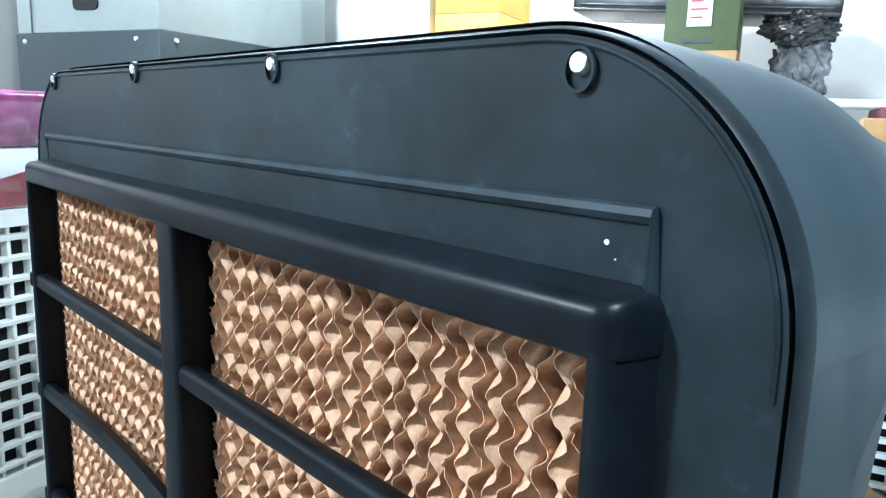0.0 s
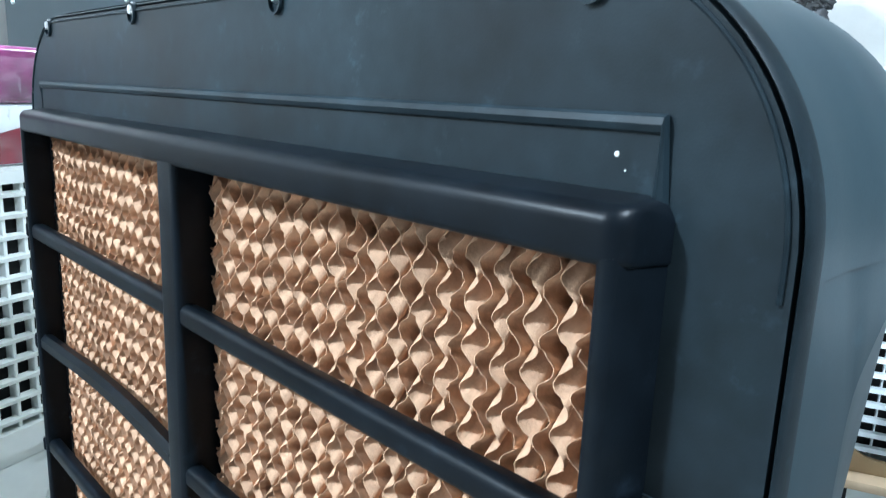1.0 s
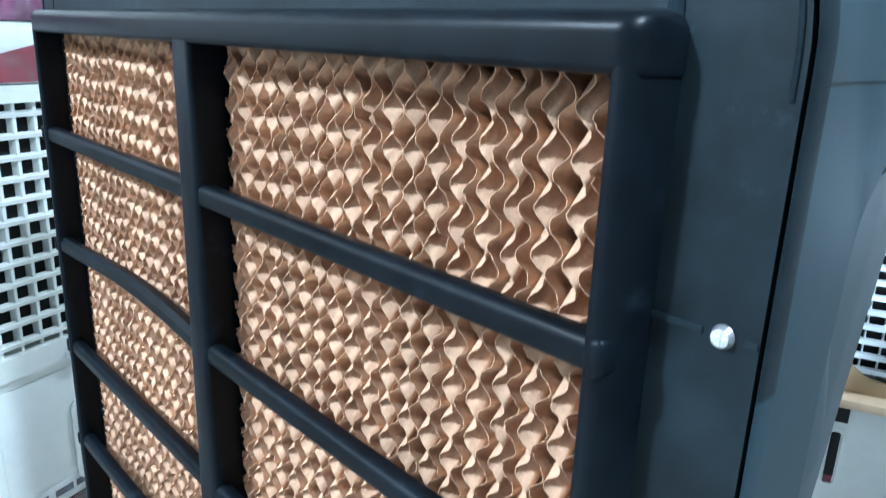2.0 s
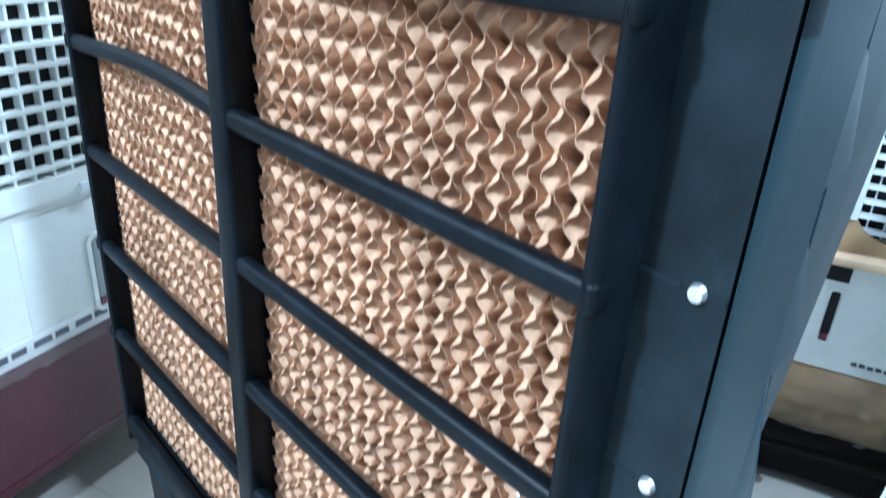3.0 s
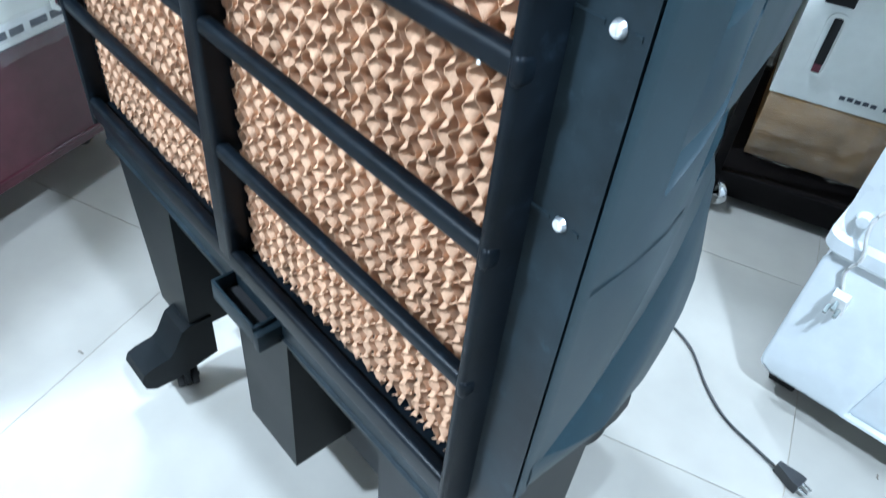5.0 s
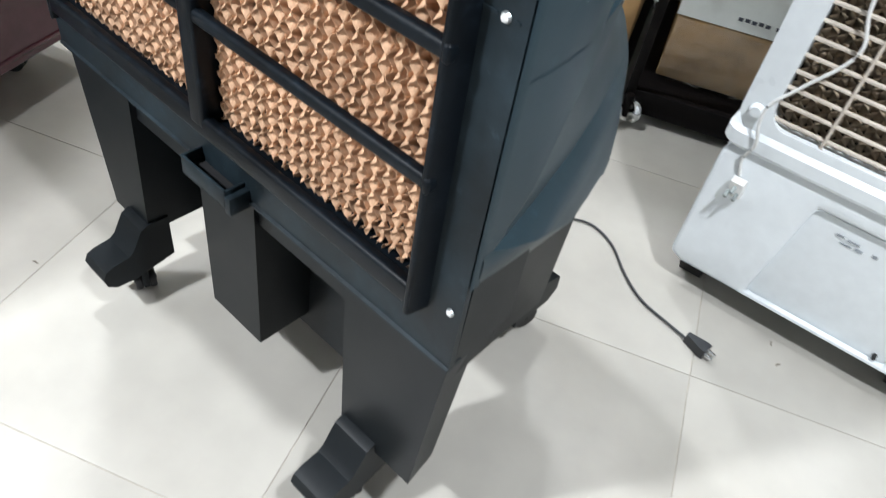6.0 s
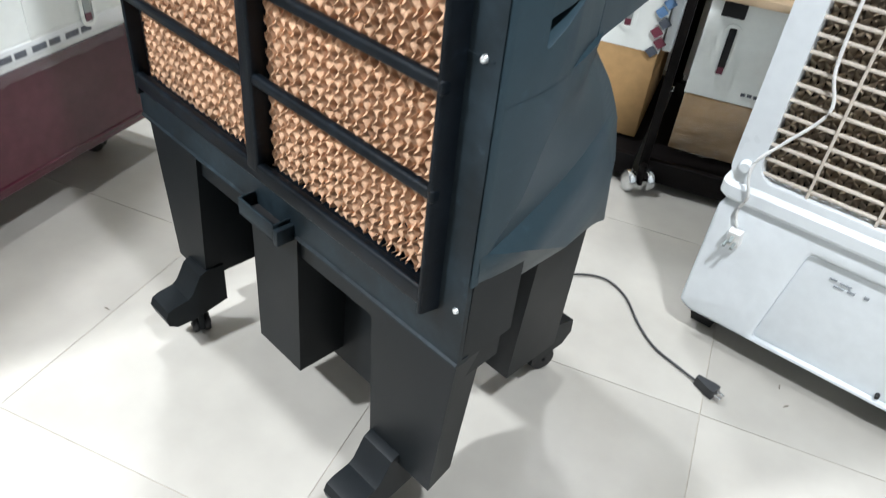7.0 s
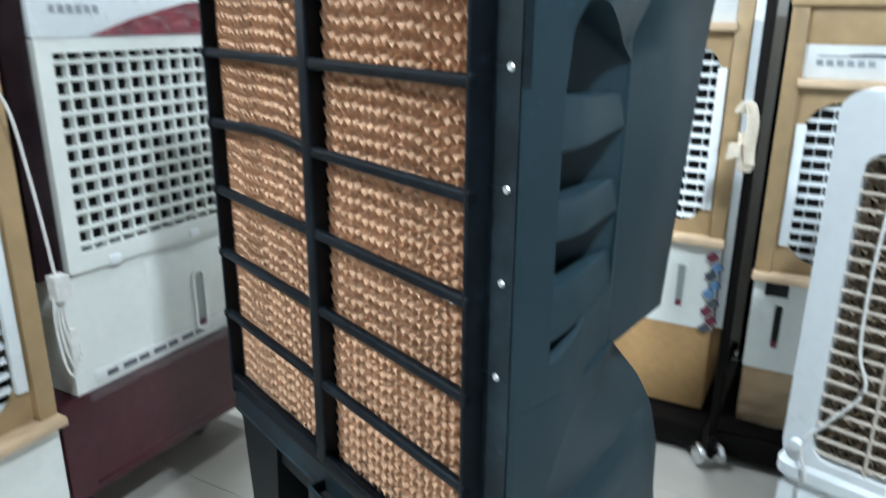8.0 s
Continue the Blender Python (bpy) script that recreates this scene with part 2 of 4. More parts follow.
def plate_with_hole(outer, inner, y0, y1):
    """A plate in the xz plane between two outlines of equally many points."""
    bm = bmesh.new()
    o0 = [bm.verts.new((x, y0, z)) for x, z in outer]; o1 = [bm.verts.new((x, y1, z)) for x, z in outer]
    i0 = [bm.verts.new((x, y0, z)) for x, z in inner]; i1 = [bm.verts.new((x, y1, z)) for x, z in inner]
    n = len(outer)
    for k in range(n):
        j = (k + 1) % n
        for q in ((o0[k], o0[j], i0[j], i0[k]), (o1[k], i1[k], i1[j], o1[j]), (o0[k], o1[k], o1[j], o0[j]), (i0[k], i0[j], i1[j], i1[k])):
            if len(set(q)) == 4:
                bm.faces.new(q)
    return bm


def fillet(poly, radii, n=4):
    """A closed outline with its corners rounded, each by its own radius."""
    out = []
    for k, (p, r) in enumerate(zip(poly, radii)):
        p = Vector(p)
        a, b = (Vector(poly[k - 1]) - p), (Vector(poly[(k + 1) % len(poly)]) - p)
        half = a.angle(b) / 2
        a.normalize(); b.normalize()
        d = r / math.tan(half)
        c = p + (a + b).normalized() * (r / math.sin(half))
        u, v = p + a * d - c, p + b * d - c
        for i in range(n + 1):
            w = u.lerp(v, i / n).normalized() * r
            out.append(tuple(c + w))
    return out


def rays(outline, centre, n):
    """n points where rays from the centre meet a closed outline."""
    cx, cz = centre
    out = []
    for k in range(n):
        a = 2 * math.pi * (k + 0.5) / n
        dx, dz = math.cos(a), math.sin(a)
        best = None
        for (x0, z0), (x1, z1) in zip(outline, outline[1:] + outline[:1]):
            ex, ez = x1 - x0, z1 - z0
            det = dx * -ez + ex * dz
            if abs(det) < 1e-12:
                continue
            s = ((x0 - cx) * -ez + ex * (z0 - cz)) / det
            t = (dx * (z0 - cz) - dz * (x0 - cx)) / det
            if s > 0 and -1e-9 <= t <= 1 + 1e-9 and (best is None or s > best):
                best = s
        out.append((cx + dx * best, cz + dz * best))
    return out


# ---------------------------------------------------------------- the room
U0, U1, V0, V1 = -2.35, 2.6, -3.0, 2.25


def slab(name, u0, u1, v0, v1, z0, z1, mat, label, category):
    ob = part(name, box(u0, u1, v0, v1, z0, z1), mat)
    ob.matrix_basis = room(0, 0)
    return tagged(ob, label, category, kind="structure")


floor = slab("floor", U0, U1, V0, V1, -0.06, -0.0016, GROUT, "grey grout bed under cream floor tiles", "floor")
slab("ceiling", U0, U1, V0, V1, CEIL, CEIL + 0.1, CEILING, "plain white painted showroom ceiling", "ceiling")
slab("wall_back", U0 - 0.12, U1 + 0.12, V1, V1 + 0.12, 0, CEIL, WALL, "white painted wall behind the cooler rows", "wall")
slab("wall_left", U0 - 0.12, U0, V0, V1, 0, CEIL, WALL, "white painted side wall of the showroom", "wall")
# the next two walls are out of view; their grey holds back bounced light
slab("wall_right", U1, U1 + 0.12, V0, V1, 0, CEIL, WALL_GREY, "unseen side wall, greyed to cut fill light", "wall")
slab("wall_front", U0 - 0.12, U1 + 0.12, V0 - 0.12, V0, 0, CEIL, WALL_GREY, "unseen wall facing the coolers, greyed to cut fill light", "wall")

for x, y, watts in LAMPS:
    fx = thing("ceiling_lamp", "round white surface-mounted ceiling lamp, lit", "lamp", pose(x, y, CEIL), group="ceiling lamps")
    part("lamp_body", lathe([(0.02, -0.001), (0.105, -0.001), (0.110, -0.010), (0.110, -0.035), (0.100, -0.040), (0.02, -0.040)], pose(0, 0, 0), 28), WHITE, fx)
    part("diffuser", disc((0, 0, -0.0405), (0, 0, -1), 0.092, 0.088, 0.004, 28), TUBE_GLOW, fx, "glowing white diffuser")
    lamp = bpy.data.lights.new("ceiling_lamp_light", "AREA")
    lamp.shape, lamp.size, lamp.energy, lamp.color = "DISK", 0.18, watts, LIGHT_COLOUR
    ob = new("ceiling_lamp_light", lamp)
    ob.matrix_basis = pose(x, y, CEIL - 0.05)

# ---------------------------------------------------------------- the big cooler
CX = -0.384
cooler = thing("air_cooler", "large charcoal plastic air cooler with brown honeycomb pads, standing on tiles", "air cooler", pose(CX, 0, 0))
HW = 0.400                              # half width of the back panel
TOP, BOT, RAD = 1.389, 0.452, 0.101


def arch(hw, top, rad, z0, n=26):
    """Right foot, round the rounded top, to the left foot."""
    pts = [(hw, z0)]
    for cx, a0 in ((hw - rad, 0), (-hw + rad, 90)):
        for k in range(n + 1):
            a = radians(a0 + 90 * k / n)
            pts.append((cx + rad * math.cos(a), top - rad + rad * math.sin(a)))
    pts.append((-hw, z0))
    return pts


GX, GZ0, GZ1 = 0.353, 0.538, 1.296      # outside of the grille
GF = -0.024                             # its front
outline = arch(HW, TOP - 0.004, RAD, BOT)
inner = [(GX - 0.01, GZ0 - 0.004), (GX - 0.01, GZ1 - 0.01), (-GX + 0.01, GZ1 - 0.01), (-GX + 0.01, GZ0 - 0.004)]
centre = (0, 0.92)
bm = plate_with_hole(rays(outline, centre, 400), rays(inner, centre, 400), 0.0, 0.008)
part("back_panel", bevel_all(bm, 0.0015, 1, 60), PANEL, cooler, "matt black plastic back panel")

# lip along the edge of the panel
lip = arch(HW - 0.0032, TOP - 0.0064, RAD - 0.0032, 1.272)
part("edge_bead", tube([(x, -0.0005, z) for x, z in lip], 0.0009, 6), PANEL, cooler)
# rim of the housing round the panel, over a dark joint
RIM = ((0.0008, 0.008), (0.0008, 0.0022), (0.0018, 0.0002), (0.0030, 0.0022), (0.0030, 0.0125))
part("housing_rim", loft([[(x, y, z) for x, z in arch(HW + k, TOP - 0.004 + k, RAD + k, 1.17)] for k, y in RIM], False, False), PANEL, cooler, "dark rim round the back panel")
for s in (1, -1):
    part("housing_edge", loft([[(s * (HW + k), y, z) for z in (BOT + 0.13, 1.17)] for k, y in RIM], False, False), HOUSING, cooler)

# raised border over the grille
bx, bz = 0.3535, 1.3235
bm = bmesh.new()
add_tube(bm, [(bx, 0.0, GZ1 - 0.004), (bx, -0.001, bz), (-bx, -0.001, bz), (-bx, 0.0, GZ1 - 0.004)], 0.0035, 8)
part("raised_border", bm, PANEL, cooler)
add = bmesh.new()
add_box(add, -bx, bx, -0.0015, 0.001, GZ1 - 0.002, bz, 0.0008, 1)
part("brand_plate", add, PANEL, cooler, "plain raised band over the grille")

# specks of white paint
for x, y, z, r in ((0.3355, -0.0015, 1.3125, 0.0012), (0.3395, -0.0015, 1.307, 0.0004), (0.327, GF, 0.9265, 0.0013)):
    part("paint_speck", disc((x, y + 0.0002, z), (0, -1, 0), r, r * 0.8, 0.0006, 9), LABEL, cooler, "speck of white paint")

# bosses and screws
screw_bm = disc((0, 0, 0), (0, -1, 0), 0.0045, 0.0034, 0.0026, 16)
add_box(screw_bm, -0.0025, 0.0025, -0.0029, -0.0022, -0.0005, 0.0005)
add_box(screw_bm, -0.0005, 0.0005, -0.0029, -0.0022, -0.0025, 0.0025)
SCREW_MESH = finish(screw_bm, "screw", SCREW)
ring_o = [(0.0068 * math.cos(a), 0.0082 * math.sin(a) - 0.0014) for a in [2 * math.pi * k / 24 for k in range(24)]]
ring_i = [(0.0056 * math.cos(a), 0.0070 * math.sin(a) - 0.0014) for a in [2 * math.pi * k / 24 for k in range(24)]]
BOSS_MESH = finish(plate_with_hole(ring_o, ring_i, -0.0025, 0.001), "screw_boss", PANEL)
for x, z in ((0.319, 1.3740), (0.105, 1.3805), (-0.106, 1.3835), (-0.320, 1.3800)):
    share("screw_boss", BOSS_MESH, cooler, pose(x, 0, z - 0.001))
    share("screw", SCREW_MESH, cooler, pose(x, -0.0005, z), "bright zinc screw")
rib_bm = box(-0.045, -0.008, -0.0009, 0.001, -0.0012, 0.0012)
add_box(rib_bm, 0.008, 0.0125, -0.0009, 0.001, -0.0012, 0.0012)
RIB_MESH = finish(rib_bm, "screw_rib", PANEL)
for side in (1, -1):
    for x, z in ((0.387, 1.190), (0.387, 1.066), (0.384, 0.962), (0.380, 0.848), (0.387, 0.539)):
        share("screw", SCREW_MESH, cooler, pose(side * x, -0.0005, z), "bright zinc screw")
        if z > 0.6:
            share("screw_rib", RIB_MESH, cooler, pose(side * x, 0, z) @ Matrix.Diagonal((side, 1, 1, 1)))

# grille
ST = 0.0075                              # width of a stile's front
MW = 0.0135                              # half width of the mullion
PADY = 0.0


def rail(x0, x1, z0, z1, name, slope=0.0, y0=GF, back=0.012):
    """A rail of the grille from its front back to the pad; slope: how far its top runs back."""
    ring = fillet([(back, z0), (back, z1 + slope), (y0, z1), (y0, z0)], (0.0008, 0.0008, 0.0052, 0.0042))
    return part(name, loft([[(x, y, z) for y, z in ring] for x in (x0, x1)]), GRILLE, cooler, angle=40)


loops = []
ends = [(GX - 0.006 + 0.009 * math.sin(radians(a)), 0.009 * (1 - math.cos(radians(a)))) for a in (0, 22, 45, 68, 90)] + [(GX + 0.0065, 0.024)]
for x, back in [(-x, b) for x, b in ends[::-1]] + ends:
    yf = min(GF - 0.0016 + back, 0.004)
    ring = fillet([(0.014, 1.277), (0.014, 1.301 - back * 0.1), (yf, 1.2975 - back * 0.25), (yf, 1.277)], (0.0008, 0.0008, min(0.0075, (0.014 - yf) * 0.4), 0.0035), 5)
    loops.append([(x, y, z) for y, z in ring])
part("top_rail", loft(loops), GRILLE, cooler, angle=40)
rail(-GX, GX, 0.532, 0.562, "bottom_rail", -0.004, GF, GF + 0.014)
rail(-GX + 0.002, GX - 0.002, 0.528, 0.550, "sill", 0.0, GF + 0.015)
BARS = (1.183, 1.062, 0.941, 0.821, 0.697)
for zt in BARS:
    for x0, x1 in ((-GX + 0.005, -MW + 0.003), (MW - 0.003, GX - 0.005)):
        if zt == 1.062 and x0 < 0:
            # this bar has warped upwards
            loops = []
            for k in range(13):
                x, dz = x0 + (x1 - x0) * k / 12, 0.009 * math.sin(math.pi * (k / 12) ** 1.3)
                loops.append([(x, y, z + dz) for y, z in ((GF + 0.013, zt - 0.0165), (GF + 0.013, zt - 0.002), (GF + 0.005, zt), (GF + 0.001, zt - 0.005), (GF + 0.001, zt - 0.0135), (GF + 0.004, zt - 0.0165))])
            part("grille_bar", loft(loops), GRILLE, cooler, "warped plastic grille bar")
            continue
        rail(x0, x1, zt - 0.0165, zt, "grille_bar", -0.002, GF + 0.001, GF + 0.013)
part("mullion", box(-MW, MW, GF - 0.0012, 0.011, 0.545, 1.289, 0.0048, 4), GRILLE, cooler, angle=40)
for s in (1, -1):
    ring = fillet([(GX - ST, 0.0115), (GX - ST, GF - 0.0012), (GX, GF - 0.0012), (GX + 0.006, 0.002), (GX + 0.006, 0.012)], (0.0005, 0.003, 0.0042, 0.002, 0.0005), 4)
    part("stile", loft([[(s * x, y, z) for x, y in ring] for z in (0.522, 1.2805)]), GRILLE, cooler, angle=40)
# small shoulders where the bars meet the right and left stiles
for zt in BARS:
    for s in (1, -1):
        part("bar_end", box(s * GX - 0.0055, s * GX + 0.0022, GF - 0.0022, -0.010, zt - 0.016, zt + 0.0005, 0.0032, 3), GRILLE, cooler, angle=40)

# honeycomb pad: a stack of corrugated sheets, alternately slanted
PITCH, WAVE, DEPTH = 0.0088, 0.0215, 0.064
pad = new("honeycomb_pad")
pad.parent = cooler
pad["label"] = "brown kraft-paper honeycomb pad"
Z0, Z1 = 0.551, 1.284
steps = 12
rng = random.Random(7)


def sheet_mesh(slant, phase, lean):
    """One corrugated sheet; its waves drift slowly along the height."""
    me = bpy.data.meshes.new("paper_sheet")
    nz = int((Z1 - Z0) / WAVE * steps)
    vs, fs = [], []
    drift = rng.random() * 6
    for i in range(nz + 1):
        z = Z0 + (Z1 - Z0) * i / nz
        a = 2 * math.pi * z / WAVE + phase + lean * math.sin(z * 6.5 + phase) + 0.16 * math.sin(z * 31 + drift) + 0.10 * math.sin(z * 83 + drift * 3)
        x = PITCH * 0.49 * (math.sin(a) + 0.03 * math.sin(3 * a))
        tear = max(0.0, rng.gauss(0, 0.0007)) + (0.004 if rng.random() < 0.005 else 0)
        vs += [(x - 0.00022, PADY + tear, z), (x + 0.00022, PADY + tear, z), (x + 0.00022, PADY + DEPTH, z - slant * DEPTH), (x - 0.00022, PADY + DEPTH, z - slant * DEPTH)]
        if i:
            k = 4 * i
            fs += [(k - 4, k, k + 1, k - 3), (k - 3, k + 1, k + 2, k - 2), (k - 1, k + 3, k, k - 4)]
    me.from_pydata(vs, [], fs)
    me.materials.append(PAPER)
    me.shade_smooth()
    me.set_sharp_from_angle(angle=radians(50))
    me.update()
    return me


count = int(2 * 0.346 / PITCH)
for i in range(count):
    x = -0.346 + PITCH * (i + 0.5)
    if i % 2:
        m = sheet_mesh(-1.0, 0.9 * math.sin(i * 0.17 + 0.4) + 0.17 * i + rng.gauss(0, 0.75), 0.45)
    else:
        m = sheet_mesh(0.27, 2.6 + 0.9 * math.sin(i * 0.13 + 2.0) + 0.17 * i + rng.gauss(0, 0.75), 0.3)
    share("paper_sheet", m, pad, pose(x, 0, 0))
EDGE_SHEET = sheet_mesh(0.27, 0.7, 0.5)
for x in (-0.3425, -MW - 0.004, MW + 0.004, 0.3425):
    share("paper_sheet", EDGE_SHEET, pad, pose(x, 0.001, 0) @ Matrix.Diagonal((0.28, 1, 1, 1)))
# near-black sheet that paints the shade deep in the pad's gaps
part("pad_backing", box(-0.348, 0.348, 0.065, 0.069, 0.52, 1.33), DARK, cooler)

# upper housing: rounded top skin, front box and side walls with louvred recesses
PLAN = [(0.010, 0.4030), (0.06, 0.4015), (0.10, 0.3965), (0.13, 0.3890), (0.20, 0.3590), (0.25, 0.3400), (0.445, 0.294), (0.478, 0.268)]


def hw_at(y):
    for (y0, h0), (y1, h1) in zip(PLAN, PLAN[1:]):
        if y <= y1:
            return h0 + (h1 - h0) * (y - y0) / (y1 - y0)
    return PLAN[-1][1]


def top_at(y):
    return 1.391 - 0.031 * max(0.0, y - 0.02) / 0.425


def hull(y, z):
    """Half width of the housing; above the louvres it swells outwards."""
    k = min(1.0, max(0.0, (z - 1.205) / 0.062))
    lean = 0.030 * min(1.0, max(0.0, (y - 0.26) / 0.16)) * (z - 0.86) / 0.42
    f = min(1.0, max(0.0, (y - 0.05) / 0.14)) * min(1.0, max(0.0, (0.47 - y) / 0.22))
    return hw_at(y) + 0.022 * k * k * (3 - 2 * k) * f + lean


SIDE_TOP = 1.281


def section(y, inset, top, rad, z0):
    """Outline across the housing at depth y, swollen near the top."""
    base = arch(hw_at(y), top, rad, z0, 20)
    flank = [(base[0][0], z0 + (top - rad - z0) * k / 14) for k in range(1, 14)]
    pts = [base[0]] + flank + base[1:-1] + [(-x, z) for x, z in flank[::-1]] + [base[-1]]
    return [(x + math.copysign(1.0, x) * (hull(y, z) - hw_at(y) - inset) * min(1.0, abs(x) / 0.25), y, z) for x, z in pts]


ys = [0.010, 0.03, 0.045, 0.06, 0.075, 0.09, 0.10, 0.115, 0.13, 0.15, 0.17, 0.19, 0.21, 0.23, 0.25]
bm = loft([section(y, 0.0, top_at(y), top_at(y) - SIDE_TOP, SIDE_TOP - 0.003) for y in ys], cap=False, closed=False)
part("upper_housing", bm, HOUSING, cooler, "smooth grey plastic upper housing", angle=45)
fb = [(0.245, 0.006, 1.362, 0.09)] + [(0.2495, 0.0, top_at(0.25), top_at(0.25) - SIDE_TOP), (0.34, 0.0, top_at(0.34), 0.098), (0.445, 0.0, 1.360, 0.096), (0.475, 0.0, 1.335, 0.085)]
bm = loft([section(y, k, top, rad, 0.796) for y, k, top, rad in fb])
part("front_box", bevel_all(bm, 0.003, 2, 22), HOUSING, cooler, "grey front box of the fan housing", angle=45)

RECESS = [(0.064, 0.848), (0.150, 0.890), (0.240, 0.895), (0.252, 1.150), (0.249, 1.185), (0.195, 1.218), (0.132, 1.248), (0.110, 1.256), (0.090, 1.252), (0.074, 1.225), (0.071, 1.190), (0.066, 1.160), (0.064, 1.000)]
C_REC = (0.150, 1.05)
for s in (1, -1):
    side = new("side_panel")
    side.parent = cooler
    side["label"] = "grey side panel with deep slanted louvres"
    out = [(0.004, 0.795), (0.2515, 0.795), (0.2535, 0.90), (0.2535, 1.19), (0.2515, SIDE_TOP + 0.004), (0.004, SIDE_TOP + 0.004)]
    O, I = rays(out, C_REC, 280), rays(fillet(RECESS, [0.004] * len(RECESS), 2), C_REC, 280)

    def sunk(k):
        return [(C_REC[0] + (y - C_REC[0]) * k, C_REC[1] + (z - C_REC[1]) * k) for y, z in I]

    def floor_x(y, z):
        d = 0.060 * min(1.0, max(0.05, (0.255 - y) / 0.125))
        return hw_at(y) - d

    M1 = [(a[0] * 0.7 + b_[0] * 0.3, a[1] * 0.7 + b_[1] * 0.3) for a, b_ in zip(O, I)]
    bm = bmesh.new()
    rows = add_loft(bm, [[(s * (hull(y, z) - 0.0012), y, z) for y, z in O], [(s * hull(y, z), y, z) for y, z in M1], [(s * hull(y, z), y, z) for y, z in sunk(1.008)],
                         [(s * (hull(y, z) - 0.0025), y, z) for y, z in I], [(s * (floor_x(y, z) + 0.0006), y, z) for y, z in sunk(0.997)]]
                    + [[(s * floor_x(y, z), y, z) for y, z in sunk(k)] for k in (0.985, 0.75, 0.5, 0.25, 0.04)], cap=False)
    bm.faces.new(rows[-1])
    part("panel_skin", bm, HOUSING, side, angle=40)
    # louvre blades: top edge, bottom edge at the back end and at the front end
    for ta, ba, tb, bb in ((1.157, 1.100, 1.146, 1.106), (1.044, 1.000, 1.040, 0.996), (0.940, 0.878, 0.944, 0.902)):
        loops = []
        for k in range(10):
            q = k / 9
            y = 0.061 + (0.253 - 0.061) * q
            h, zt, zb = hw_at(y) - 0.0015, ta + (tb - ta) * q, ba + (bb - ba) * q
            din = 0.034 * min(1.0, max(0.12, (0.26 - y) / 0.125))
            ring = fillet([(h - 0.006, zt), (h, zb), (h - 0.005, zb - 0.003), (h - din, zt - 0.012), (h - din, zt + 0.002)], (0.0015, 0.0012, 0.001, 0.0008, 0.0008), 2)
            loops.append([(s * x, y, z) for x, z in ring])
        part("louvre", loft(loops), HOUSING, side, angle=40)

# lower housing: the bulging tank, as rings from the bottom up; half outlines (half width, depth)
RINGS = [
    (0.398, (0.284, 0.475), (0.272, 0.498), (0.200, 0.515), 0.525),
    (0.452, (0.325, 0.365), (0.273, 0.506), (0.200, 0.525), 0.535),
    (0.513, (0.374, 0.235), (0.273, 0.503), (0.200, 0.525), 0.535),
    (0.596, (0.408, 0.094), (0.272, 0.475), (0.200, 0.500), 0.510),
    (0.622, (0.406, 0.022), (0.271, 0.461), (0.200, 0.490), 0.500),
    (0.674, (0.4040, 0.070), (0.270, 0.425), (0.200, 0.450), 0.460),
    (0.731, (0.400, 0.100), (0.270, 0.372), (0.200, 0.40), 0.410),
    (0.758, (0.395, 0.125), (0.272, 0.350), (0.200, 0.38), 0.390),
    (0.802, (0.387, 0.152), (0.290, 0.335), (0.200, 0.35), 0.360),
]
FLAT = [(z, *p1, *p3, *p4, yf) for z, p1, p3, p4, yf in RINGS]
rings = []
for a, b in zip(FLAT[:4], FLAT[1:5]):
    rings += [[p + (q - p) * k / 3 for p, q in zip(a, b)] for k in range(3)]
for k in range(4, len(FLAT) - 1):
    a, b, c, d = FLAT[k - 1] if k > 4 else FLAT[k], FLAT[k], FLAT[k + 1], FLAT[min(k + 2, len(FLAT) - 1)]
    for i in range(4):
        t = i / 4
        rings.append([0.5 * (2 * q + (r - p) * t + (2 * p - 5 * q + 4 * r - u) * t * t + (3 * q - p - 3 * r + u) * t ** 3) for p, q, r, u in zip(a, b, c, d)])
rings.append(list(FLAT[-1]))
bm = bmesh.new()
cheeks, flanks = [], {1: [], -1: []}
for z, x1, y1, x3, y3, x4, y4, yf in rings:
    if z > 0.62:
        x1 = hw_at(y1)
    cheek = [(x1 + (x3 - x1) * q + 0.010 * math.sin(math.pi * q), y1 + (y3 - y1) * q + 0.008 * math.sin(math.pi * q)) for q in (0.2, 0.4, 0.6, 0.8)]
    half = [(x1, y1), *cheek, (x3, y3), (x4, y4), (0.0, yf)]
    cheeks.append([(x, y, z) for x, y in half] + [(-x, y, z) for x, y in half[-2::-1]])
    y0 = 0.010 if z > 0.5 else 0.215
    for s in (1, -1):
        flanks[s].append([(s * (hw_at(y0 + (y1 - y0) * q / 5) if z > 0.62 else min(x1, 0.404) + (x1 - min(x1, 0.404)) * q / 5), y0 + (y1 - y0) * q / 5, z) for q in range(6)])
low = 12                                # the lower chamfer is a face of its own
add_loft(bm, cheeks[:low + 1], cap=False, closed=False)
add_loft(bm, cheeks[low:], cap=False, closed=False)
for s in (1, -1):
    add_loft(bm, flanks[s][:low + 1], cap=False, closed=False)
    add_loft(bm, flanks[s][low:], cap=False, closed=False)
for row in (cheeks[0], cheeks[-1]):
    bm.faces.new([bm.verts.new(p) for p in row])
part("lower_housing", bm, HOUSING, cooler, "grey plastic bulging water tank housing", 50)

